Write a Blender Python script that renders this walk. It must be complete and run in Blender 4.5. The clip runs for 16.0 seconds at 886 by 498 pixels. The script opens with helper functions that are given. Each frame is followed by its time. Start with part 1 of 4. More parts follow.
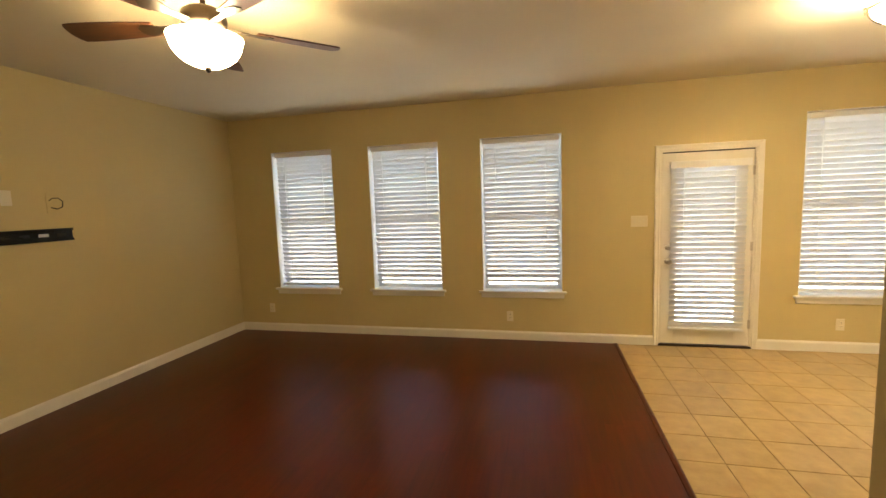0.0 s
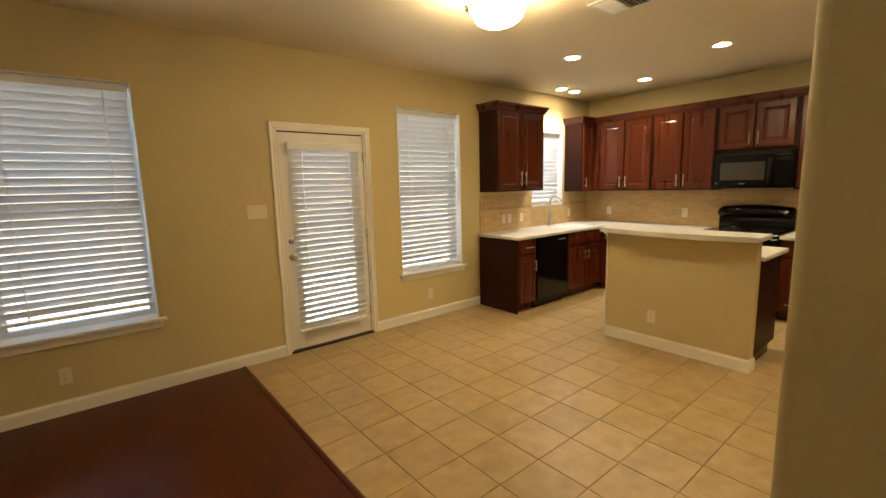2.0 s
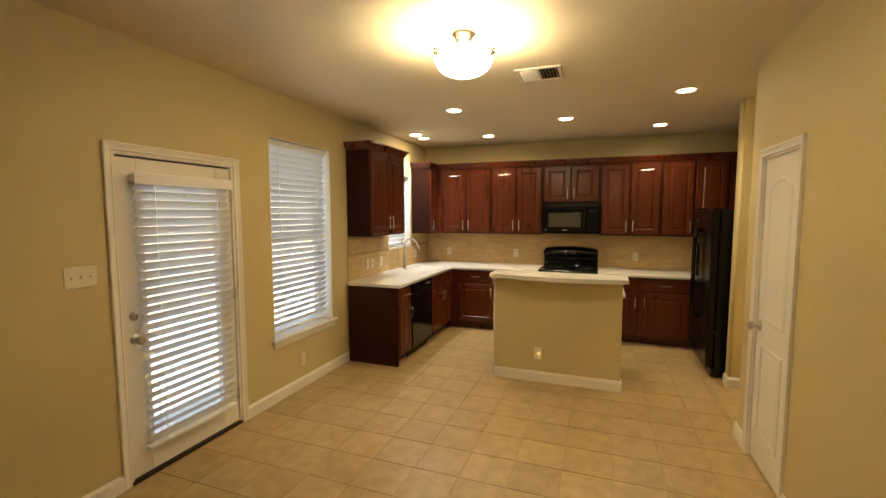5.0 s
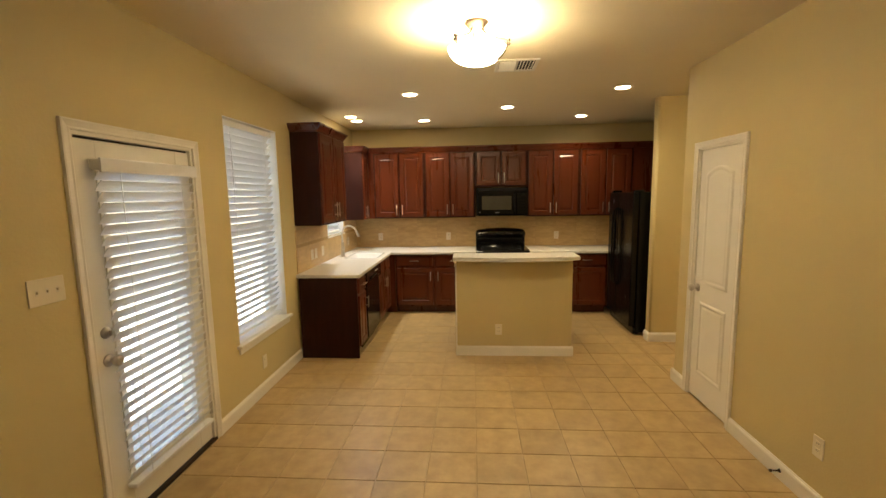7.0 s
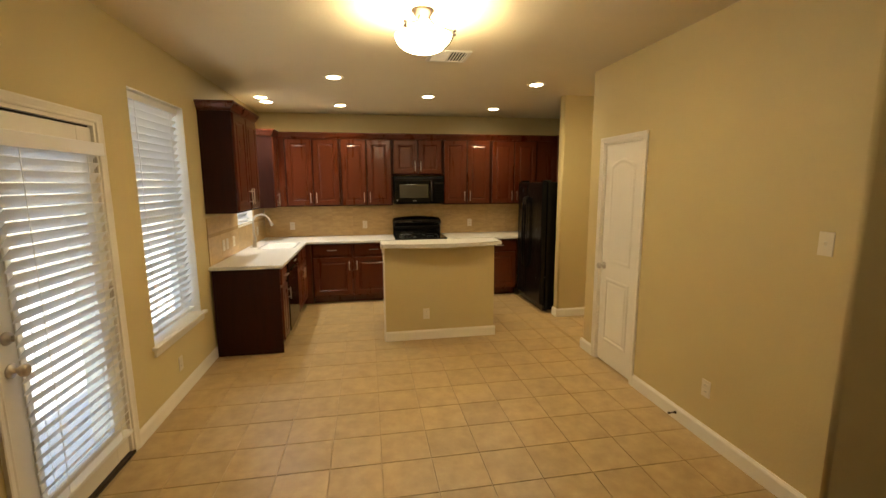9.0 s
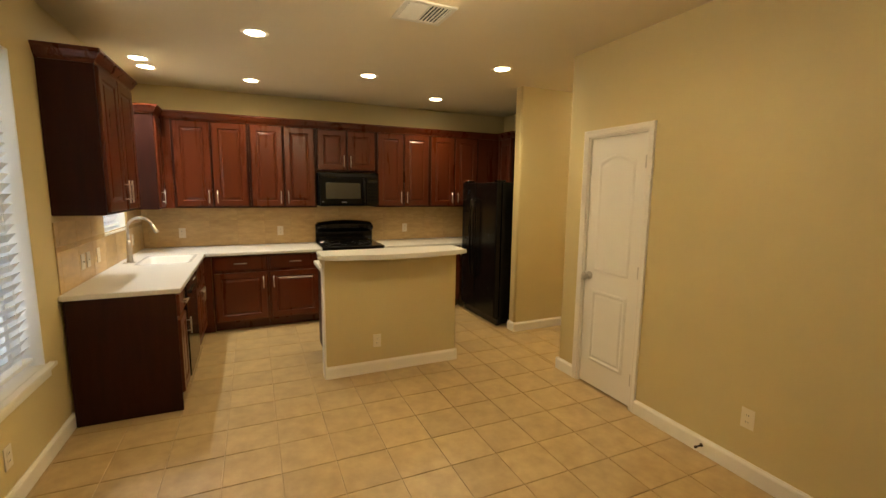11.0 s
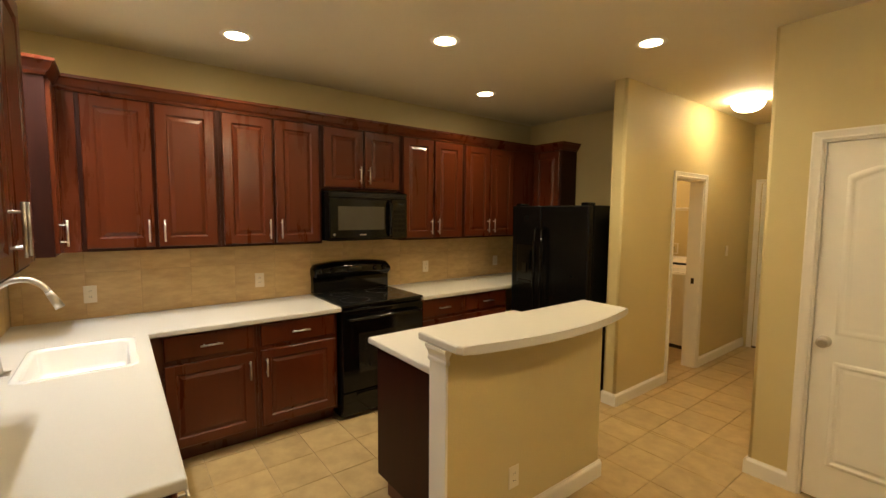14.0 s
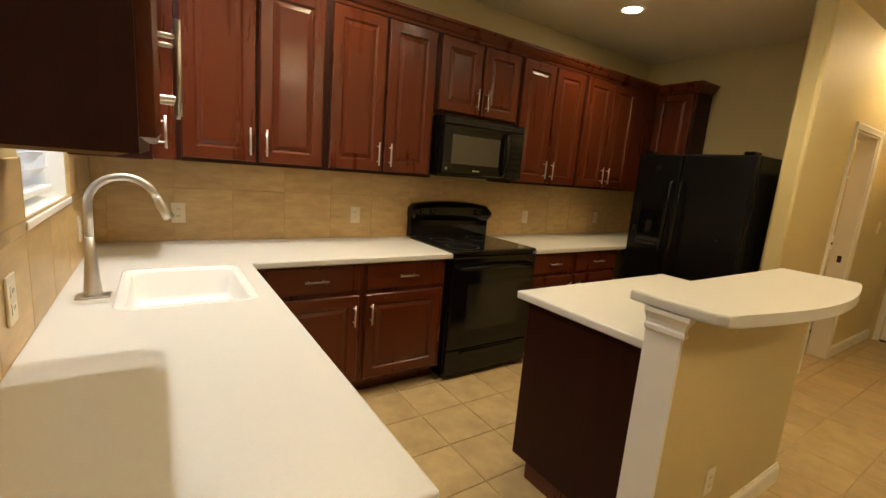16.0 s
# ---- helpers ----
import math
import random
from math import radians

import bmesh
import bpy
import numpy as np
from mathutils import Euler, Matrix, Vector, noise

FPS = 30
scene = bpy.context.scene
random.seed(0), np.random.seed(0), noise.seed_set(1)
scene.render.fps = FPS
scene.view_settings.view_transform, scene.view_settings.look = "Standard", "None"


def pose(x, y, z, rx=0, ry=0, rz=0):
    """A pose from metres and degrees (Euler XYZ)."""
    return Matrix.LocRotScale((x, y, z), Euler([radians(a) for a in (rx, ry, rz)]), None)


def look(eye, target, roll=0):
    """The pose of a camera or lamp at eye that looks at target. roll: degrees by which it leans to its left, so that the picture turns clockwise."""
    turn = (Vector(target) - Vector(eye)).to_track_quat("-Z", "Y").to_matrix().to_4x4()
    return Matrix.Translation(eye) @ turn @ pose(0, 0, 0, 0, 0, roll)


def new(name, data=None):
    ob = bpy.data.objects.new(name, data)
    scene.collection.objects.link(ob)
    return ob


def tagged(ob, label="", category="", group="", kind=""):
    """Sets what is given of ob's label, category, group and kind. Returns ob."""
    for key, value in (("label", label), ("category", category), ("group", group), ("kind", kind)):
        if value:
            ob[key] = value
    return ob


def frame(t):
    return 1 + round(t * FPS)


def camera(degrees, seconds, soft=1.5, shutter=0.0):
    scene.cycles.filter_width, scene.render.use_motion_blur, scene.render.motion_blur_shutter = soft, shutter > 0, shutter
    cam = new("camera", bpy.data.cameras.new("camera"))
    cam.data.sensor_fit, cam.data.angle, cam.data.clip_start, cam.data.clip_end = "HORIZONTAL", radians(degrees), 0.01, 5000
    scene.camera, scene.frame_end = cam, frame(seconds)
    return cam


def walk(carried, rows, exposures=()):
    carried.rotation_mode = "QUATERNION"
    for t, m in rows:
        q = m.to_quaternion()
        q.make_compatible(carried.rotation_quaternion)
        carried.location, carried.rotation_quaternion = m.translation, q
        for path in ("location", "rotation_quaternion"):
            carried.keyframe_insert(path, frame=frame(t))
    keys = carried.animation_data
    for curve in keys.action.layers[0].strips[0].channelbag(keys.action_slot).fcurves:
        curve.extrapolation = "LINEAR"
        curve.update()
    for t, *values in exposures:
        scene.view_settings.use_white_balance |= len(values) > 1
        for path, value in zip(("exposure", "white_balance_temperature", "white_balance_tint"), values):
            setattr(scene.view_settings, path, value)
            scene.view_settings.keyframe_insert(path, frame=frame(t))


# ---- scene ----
cam = camera(91.9, 16.0)
PATH = [
    (0, (0.004, 0.055, 1.569), (-0.458, 1.99, 1.363), -2.0),
    (0.5, (-0.028, 0.288, 1.567), (-0.214, 2.258, 1.281), -2.5),
    (1, (-0.086, 0.535, 1.539), (0.15, 2.5, 1.251), -1.5),
    (1.5, (-0.124, 0.795, 1.526), (0.654, 2.608, 1.199), -1.8),
    (2, (-0.119, 1.052, 1.514), (1.128, 2.587, 1.218), -1.5),
    (2.5, (-0.163, 1.222, 1.537), (1.406, 2.424, 1.233), -0.4),
    (3, (-0.239, 1.406, 1.602), (1.464, 2.41, 1.3), 0.8),
    (3.5, (-0.277, 1.617, 1.648), (1.479, 2.541, 1.397), -0.4),
    (5.8, (-0.685, 2.56, 1.695), (1.261, 2.979, 1.51), 0.2),
    (6, (-0.717, 2.646, 1.706), (1.246, 2.972, 1.504), -0.0),
    (6.5, (-0.756, 2.865, 1.696), (1.222, 3.04, 1.457), -0.8),
    (7, (-0.729, 3.044, 1.709), (1.25, 3.183, 1.458), -1.0),
    (7.5, (-0.736, 3.212, 1.707), (1.246, 3.226, 1.441), -0.2),
    (8, (-0.772, 3.328, 1.707), (1.202, 3.164, 1.431), -1.4),
    (8.5, (-0.806, 3.375, 1.713), (1.16, 3.109, 1.462), -1.4),
    (9, (-0.784, 3.376, 1.685), (1.163, 3.035, 1.384), -0.3),
    (9.5, (-0.655, 3.389, 1.629), (1.26, 2.91, 1.308), 1.0),
    (10, (-0.42, 3.456, 1.622), (1.466, 2.852, 1.347), 1.0),
    (10.2, (-0.318, 3.517, 1.607), (1.559, 2.879, 1.337), 0.8),
    (12.3, (1.086, 4.013, 1.625), (2.797, 3.013, 1.355), 1.4),
    (12.5, (1.246, 4.064, 1.632), (2.982, 3.098, 1.404), 0.7),
    (13, (1.611, 4.198, 1.634), (3.345, 3.224, 1.427), 0.7),
    (13.5, (1.94, 4.291, 1.663), (3.599, 3.183, 1.522), -1.7),
    (14, (2.26, 4.339, 1.62), (3.844, 3.13, 1.456), 0.4),
    (14.5, (2.55, 4.424, 1.557), (4.149, 3.241, 1.353), 3.5),
    (15, (2.777, 4.509, 1.498), (4.439, 3.429, 1.232), 4.5),
    (15.5, (2.931, 4.545, 1.463), (4.648, 3.556, 1.193), 2.4),
    (16, (3.051, 4.589, 1.421), (4.683, 3.488, 1.066), 4.6),
]
EXPOSURES = [(0.0, 2.5), (0.7, 2.35), (1.5, 2.0), (2.5, 1.75), (4.0, 1.72), (9.0, 1.72), (12.0, 1.7), (13.0, 1.72), (16.0, 1.72)]
walk(cam, [(t, look(eye, target, roll)) for t, eye, target, roll in PATH],
     exposures=EXPOSURES)

# ---- world, sun, lamps ----
world = bpy.data.worlds.new("world")
scene.world = world
world.use_nodes = True
_n = world.node_tree.nodes
_sky = _n.new("ShaderNodeTexSky")
_sky.sky_type = "NISHITA"
_sky.sun_disc = False
_sky.sun_elevation = radians(55)
_sky.sun_rotation = radians(112)
world.node_tree.links.new(_sky.outputs[0], _n["Background"].inputs[0])
_n["Background"].inputs[1].default_value = 0.15

WARM = (1.0, 0.79, 0.46)
SOFT = (1.0, 0.81, 0.50)
COOL = (0.95, 0.97, 1.0)


def lamp(name, kind, place, watts, colour, size=0.05, target=None, cone=None):
    d = bpy.data.lights.new(name, kind)
    d.energy = watts
    d.color = colour
    if kind == "SUN":
        d.angle = radians(0.5)
    else:
        d.shadow_soft_size = size
    if cone:
        d.spot_size, d.spot_blend = radians(cone), 0.75
    ob = new(name, d)
    ob.matrix_world = look(place, target) if target else pose(*place)
    return ob


SUN_TO = Vector((math.sin(radians(112)) * math.cos(radians(55)), math.cos(radians(112)) * math.cos(radians(55)), math.sin(radians(55))))
lamp("sun", "SUN", tuple(SUN_TO * 30), 5.0, (1.0, 0.95, 0.86), target=(0, 0, 0))

CEIL = 2.715
CANS = [(3.706, 3.662), (4.501, 2.624), (3.709, 1.576), (5.24, 3.69), (5.225, 1.60), (4.824, 4.588), (5.115, 4.588)]
DOME = (1.954, 3.012)
FAN = (-1.60, 1.93)
HALL = (3.80, -0.42)
for _x, _y in CANS:
    lamp("can_lamp", "SPOT", (_x, _y, CEIL - 0.012), 16.0 if _y > 4 else 14.5 if _x > 5 else 6.0 if _y > 3 else 15.0, COOL if _y > 4 else SOFT, 0.014 if _y > 4 else 0.045, (_x, _y, 0), 120 if _y > 4 else 138)
lamp("dome_lamp", "POINT", (*DOME, CEIL - 0.185), 8.5, (1.0, 0.83, 0.56), 0.04)
lamp("fan_lamp", "POINT", (*FAN, CEIL - 0.345), 5.5, WARM, 0.04)
lamp("hall_lamp", "POINT", (*HALL, CEIL - 0.095), 0.25, WARM, 0.03)
lamp("laundry_lamp", "POINT", (5.0, -0.9, CEIL - 0.25), 7, (1.0, 0.70, 0.40), 0.08)

# ---- materials ----
def material(name, colour, rough=0.6, metal=0.0, spread=0.08, scale=6.0, fine=180.0, bump=0.1, grain=None,
             emit=0.0, emit_colour=None, per_piece=0.0, coat=0.0, rough_spread=0.08, stretch=(1, 1, 1), depth=0.002, spec=0.5, detail=5):
    """A painted, wooden, stone or metal surface: cloudy variation, fine relief, and a shift from piece to piece."""
    m = bpy.data.materials.new(name)
    m.use_nodes = True
    nt = m.node_tree
    n, lk = nt.nodes, nt.links
    b = n["Principled BSDF"]
    b.inputs["Roughness"].default_value = rough
    b.inputs["Metallic"].default_value = metal
    b.inputs["Coat Weight"].default_value = coat
    b.inputs["Coat Roughness"].default_value = 0.12
    b.inputs["Specular IOR Level"].default_value = spec
    tc = n.new("ShaderNodeTexCoord")
    mp = n.new("ShaderNodeMapping")
    mp.inputs["Scale"].default_value = stretch
    lk.new(tc.outputs["Object"], mp.inputs["Vector"])
    info = n.new("ShaderNodeObjectInfo")
    add = n.new("ShaderNodeVectorMath")
    add.operation = "MULTIPLY_ADD"
    lk.new(info.outputs["Random"], add.inputs[0])
    add.inputs[1].default_value = (37.0, 21.0, 11.0) if per_piece else (0, 0, 0)
    lk.new(mp.outputs[0], add.inputs[2])
    big = n.new("ShaderNodeTexNoise")
    big.inputs["Scale"].default_value = scale
    big.inputs["Detail"].default_value = detail
    big.inputs["Roughness"].default_value = 0.6
    lk.new(add.outputs[0], big.inputs["Vector"])
    small = n.new("ShaderNodeTexNoise")
    small.inputs["Scale"].default_value = fine
    small.inputs["Detail"].default_value = 3
    lk.new(add.outputs[0], small.inputs["Vector"])
    ramp = n.new("ShaderNodeMix")
    ramp.data_type = "RGBA"
    lo = [max(0, c * (1 - spread)) for c in colour]
    hi = [min(1, c * (1 + spread)) for c in colour]
    if grain:
        lo = grain
    ramp.inputs["A"].default_value = (*lo, 1)
    ramp.inputs["B"].default_value = (*hi, 1)
    st = n.new("ShaderNodeMapRange")
    st.inputs["From Min"].default_value, st.inputs["From Max"].default_value = 0.3, 0.7
    lk.new(big.outputs[0], st.inputs["Value"])
    lk.new(st.outputs[0], ramp.inputs["Factor"])
    hsv = n.new("ShaderNodeHueSaturation")
    lk.new(ramp.outputs["Result"], hsv.inputs["Color"])
    if per_piece:
        r = n.new("ShaderNodeMapRange")
        r.inputs["To Min"].default_value, r.inputs["To Max"].default_value = 1 - per_piece, 1 + per_piece
        lk.new(info.outputs["Random"], r.inputs["Value"])
        lk.new(r.outputs[0], hsv.inputs["Value"])
    lk.new(hsv.outputs[0], b.inputs["Base Color"])
    rr = n.new("ShaderNodeMapRange")
    rr.inputs["To Min"].default_value = max(0.02, rough - rough_spread)
    rr.inputs["To Max"].default_value = min(1, rough + rough_spread)
    lk.new(big.outputs[0], rr.inputs["Value"])
    lk.new(rr.outputs[0], b.inputs["Roughness"])
    if bump:
        bp = n.new("ShaderNodeBump")
        bp.inputs["Strength"].default_value = bump
        bp.inputs["Distance"].default_value = depth
        lk.new(small.outputs[0], bp.inputs["Height"])
        lk.new(bp.outputs[0], b.inputs["Normal"])
    if emit:
        b.inputs["Emission Color"].default_value = (*(emit_colour or colour), 1)
        b.inputs["Emission Strength"].default_value = emit
    return m


def glass_material():
    m = bpy.data.materials.new("window_glass")
    m.use_nodes = True
    b = m.node_tree.nodes["Principled BSDF"]
    b.inputs["Base Color"].default_value = (0.96, 0.98, 0.97, 1)
    b.inputs["Roughness"].default_value = 0.0
    b.inputs["Transmission Weight"].default_value = 1.0
    b.inputs["IOR"].default_value = 1.1
    return m


def blind_material():
    m = bpy.data.materials.new("blind_white")
    m.use_nodes = True
    nt = m.node_tree
    n, lk = nt.nodes, nt.links
    b = n["Principled BSDF"]
    b.inputs["Base Color"].default_value = (0.86, 0.86, 0.86, 1)
    b.inputs["Roughness"].default_value = 0.45
    tr = n.new("ShaderNodeBsdfTranslucent")
    tr.inputs["Color"].default_value = (0.94, 0.92, 0.90, 1)
    mx = n.new("ShaderNodeMixShader")
    mx.inputs[0].default_value = 0.14
    lk.new(b.outputs[0], mx.inputs[1])
    lk.new(tr.outputs[0], mx.inputs[2])
    lk.new(mx.outputs[0], n["Material Output"].inputs[0])
    tc = n.new("ShaderNodeTexCoord")
    mp = n.new("ShaderNodeMapping")
    mp.inputs["Scale"].default_value = (2, 60, 60)
    lk.new(tc.outputs["Object"], mp.inputs[0])
    ns = n.new("ShaderNodeTexNoise")
    ns.inputs["Scale"].default_value = 4
    lk.new(mp.outputs[0], ns.inputs["Vector"])
    bp = n.new("ShaderNodeBump")
    bp.inputs["Strength"].default_value = 0.08
    bp.inputs["Distance"].default_value = 0.001
    lk.new(ns.outputs[0], bp.inputs["Height"])
    lk.new(bp.outputs[0], b.inputs["Normal"])
    return m


M_WALL = material("wall_paint", (0.590, 0.482, 0.236), 0.62, spread=0.03, scale=1.2, fine=70, bump=0.22, depth=0.004)
M_CEIL = material("ceiling_paint", (0.72, 0.625, 0.425), 0.75, spread=0.03, scale=1.0, fine=60, bump=0.3, depth=0.005)
M_TRIM = material("trim_paint", (0.80, 0.76, 0.67), 0.38, spread=0.02, scale=4, fine=220, bump=0.05)
M_DOOR = material("door_paint", (0.80, 0.77, 0.69), 0.4, spread=0.02, scale=3, fine=150, bump=0.06)
M_PLATE = material("plate_plastic", (0.74, 0.67, 0.52), 0.35, spread=0.02, bump=0.0)
M_TILE = material("floor_tile", (0.470, 0.335, 0.155), 0.34, grain=(0.372, 0.257, 0.112), scale=9, fine=240, bump=0.12, per_piece=0.06, rough_spread=0.1)
M_GROUT = material("grout", (0.43, 0.315, 0.165), 0.9, spread=0.15, scale=12, fine=300, bump=0.3)
M_PLANK = material("plank_wood", (0.082, 0.0128, 0.0036), 0.32, spec=0.30, grain=(0.056, 0.0086, 0.0028), scale=4, fine=60, bump=0.0, per_piece=0.10, stretch=(6, 0.5, 1), rough_spread=0.03, detail=2)
M_UNDER = material("underlay", (0.060, 0.0115, 0.0036), 0.5)
M_SPLASH = material("splash_tile", (0.56, 0.392, 0.180), 0.36, grain=(0.45, 0.300, 0.125), scale=7, fine=160, bump=0.10, per_piece=0.05, stretch=(1, 3.2, 1))
M_SPLASHGROUT = material("splash_grout", (0.43, 0.300, 0.140), 0.8, spread=0.12, scale=12, fine=300, bump=0.2)
M_CHERRY = material("cherry_wood", (0.090, 0.0172, 0.0045), 0.28, grain=(0.076, 0.0145, 0.0040), scale=2.2, fine=90, bump=0.02, per_piece=0.08, stretch=(5, 5, 0.5), rough_spread=0.03, coat=0.10, depth=0.001, spec=0.34)
# the same cherry darkened: shade on cabinet ends and sides put into the colour
M_CHERRYSHADE = material("cherry_shaded", (0.030, 0.0066, 0.0031), 0.45, grain=(0.022, 0.0050, 0.0025), scale=3.5, fine=90, bump=0.04, per_piece=0.05, stretch=(6, 6, 0.6), rough_spread=0.03, depth=0.001, spec=0.16)
M_COUNTER = material("counter_white", (0.62, 0.595, 0.535), 0.34, spread=0.02, scale=140, fine=400, bump=0.02)
M_BLACK = material("appliance_black", (0.003, 0.003, 0.003), 0.09, spec=0.40, spread=0.1, scale=8, fine=500, bump=0.02, rough_spread=0.03)
M_BLACKTEX = material("fridge_black", (0.004, 0.004, 0.004), 0.26, spec=0.25, spread=0.1, scale=8, fine=420, bump=0.10, rough_spread=0.04)
M_DARKGLASS = material("dark_glass", (0.012, 0.012, 0.012), 0.05, bump=0.0, rough_spread=0.02)
M_SMOKE = material("smoked_glass", (0.016, 0.015, 0.012), 0.12, bump=0.0, rough_spread=0.02)
M_MWGLASS = material("microwave_glass", (0.055, 0.048, 0.034), 0.12, bump=0.0, rough_spread=0.02)
M_RING = material("burner_print", (0.030, 0.028, 0.026), 0.3, bump=0.0)
M_NICKEL = material("brushed_nickel", (0.56, 0.52, 0.46), 0.36, 1.0, spread=0.06, scale=20, fine=300, bump=0.04)
M_DARKMETAL = material("aged_bronze", (0.055, 0.040, 0.028), 0.36, 0.9, spread=0.15, scale=15, bump=0.05)
M_RAWWOOD = material("unfinished_maple", (0.40, 0.26, 0.10), 0.55, grain=(0.30, 0.19, 0.07), scale=4, fine=80, stretch=(1, 8, 8), bump=0.05, spec=0.03)
M_SINK = material("sink_enamel", (0.82, 0.81, 0.77), 0.16, spread=0.02, scale=3, bump=0.0)
M_VENT = material("vent_white", (0.72, 0.68, 0.58), 0.45, spread=0.04, bump=0.0)
M_DARK = material("dark_cavity", (0.015, 0.013, 0.011), 0.8, bump=0.0)
M_BLADE = material("blade_wood", (0.105, 0.036, 0.013), 0.36, grain=(0.055, 0.019, 0.008), scale=5, fine=80, bump=0.05, stretch=(2, 14, 14))
M_BOWL = material("lit_glass", (0.95, 0.90, 0.78), 0.25, spread=0.03, scale=9, bump=0.0, emit=15.0, emit_colour=(1.0, 0.80, 0.50))
M_FANBOWL = material("lit_frosted_glass", (0.95, 0.90, 0.78), 0.25, spread=0.03, scale=9, bump=0.0, emit=10.0, emit_colour=(1.0, 0.78, 0.44))
M_BOWLSMALL = material("lit_glass_small", (0.95, 0.90, 0.78), 0.25, spread=0.03, scale=9, bump=0.0, emit=15.0, emit_colour=(1.0, 0.80, 0.50))
M_CANLIT = material("lit_bulb", (0.95, 0.9, 0.8), 0.3, bump=0.0, emit=22.0, emit_colour=(1.0, 0.82, 0.55))
M_WASHER = material("washer_enamel", (0.80, 0.78, 0.73), 0.25, spread=0.02, bump=0.0)
M_WHITEFRAME = material("vinyl_white", (0.84, 0.84, 0.82), 0.4, spread=0.02, bump=0.02)
M_FENCE = material("fence_wood", (0.58, 0.51, 0.41), 0.8, spread=0.25, scale=5, fine=60, bump=0.4, per_piece=0.15, stretch=(8, 8, 0.8))
M_GRASS = material("lawn", (0.10, 0.12, 0.045), 0.9, spread=0.4, scale=3, fine=50, bump=0.8, depth=0.03)
M_PATIO = material("patio_concrete", (0.66, 0.64, 0.60), 0.85, spread=0.15, scale=2, fine=90, bump=0.3)
M_RUBBER = material("rubber", (0.02, 0.018, 0.016), 0.7, bump=0.0)
M_GLASS = glass_material()
M_BLIND = blind_material()

# ---- mesh helpers ----
def box(bm, x0, y0, z0, x1, y1, z1, bevel=0.0, seg=2):
    vs = [bm.verts.new((x, y, z)) for z in (z0, z1) for x, y in ((x0, y0), (x1, y0), (x1, y1), (x0, y1))]
    fs = [bm.faces.new([vs[i] for i in q]) for q in ((3, 2, 1, 0), (4, 5, 6, 7), (0, 1, 5, 4), (1, 2, 6, 5), (2, 3, 7, 6), (3, 0, 4, 7))]
    if bevel:
        es = list({e for f in fs for e in f.edges})
        bmesh.ops.bevel(bm, geom=es, offset=bevel, segments=seg, affect="EDGES", profile=0.5)


def boxed(*a, **k):
    bm = bmesh.new()
    box(bm, *a, **k)
    return bm


def loft(bm, rings, cap0=True, cap1=True):
    """Rings of points, each of the same count, joined to a skin."""
    vr = [[bm.verts.new(p) for p in r] for r in rings]
    n = len(vr[0])
    for a, b in zip(vr, vr[1:]):
        for i in range(n):
            bm.faces.new((a[i], a[(i + 1) % n], b[(i + 1) % n], b[i])).smooth = n > 10
    if cap0:
        bm.faces.new(vr[0][::-1])
    if cap1:
        bm.faces.new(vr[-1])
    return vr


def lathe(bm, profile, cx=0, cy=0, n=32, cap0=True, cap1=True):
    loft(bm, [[(cx + r * math.cos(2 * math.pi * i / n), cy + r * math.sin(2 * math.pi * i / n), z) for i in range(n)] for r, z in profile], cap0, cap1)


def tube(bm, points, r, n=12):
    """A round bar along points; r is one radius or one for each point."""
    ps = [Vector(p) for p in points]
    rs = r if isinstance(r, (list, tuple)) else [r] * len(ps)
    rings = []
    side = None
    for i, p in enumerate(ps):
        d = (ps[min(i + 1, len(ps) - 1)] - ps[max(i - 1, 0)]).normalized()
        if side is None:
            side = d.orthogonal().normalized()
        side = (side - d * side.dot(d)).normalized()
        up = d.cross(side)
        rings.append([p + rs[i] * (math.cos(2 * math.pi * k / n) * side + math.sin(2 * math.pi * k / n) * up) for k in range(n)])
    loft(bm, rings)


def prism(bm, outline, z0, z1, bevel=0.0, seg=3):
    """A slab with that outline (counter-clockwise from above)."""
    lo = [bm.verts.new((x, y, z0)) for x, y in outline]
    hi = [bm.verts.new((x, y, z1)) for x, y in outline]
    n = len(lo)
    a = bm.faces.new(lo[::-1])
    b = bm.faces.new(hi)
    for i in range(n):
        bm.faces.new((lo[i], lo[(i + 1) % n], hi[(i + 1) % n], hi[i]))
    if bevel:
        bmesh.ops.bevel(bm, geom=list(set(a.edges) | set(b.edges)), offset=bevel, segments=seg, affect="EDGES", profile=0.5)


def finish(name, bm, mat):
    bmesh.ops.recalc_face_normals(bm, faces=bm.faces)
    me = bpy.data.meshes.new(name)
    bm.to_mesh(me)
    bm.free()
    me.materials.append(mat)
    return me


def part(name, bm, mat, parent, label=""):
    """One mesh object under a thing or under a part, in the parent's own axes."""
    ob = new(name, finish(name, bm, mat))
    ob.parent = parent
    if label:
        tagged(ob, label)
    return ob


def piece(name, me, parent, place):
    ob = new(name, me)
    ob.parent = parent
    ob.matrix_basis = place
    return ob


def thing(name, m, label, category, group="", kind=""):
    ob = new(name)
    ob.empty_display_size = 0.1
    ob.matrix_basis = m
    return tagged(ob, label, category, group, kind)


def structure(name, bm, mat, label, category):
    return tagged(new(name, finish(name, bm, mat)), label, category, kind="structure")


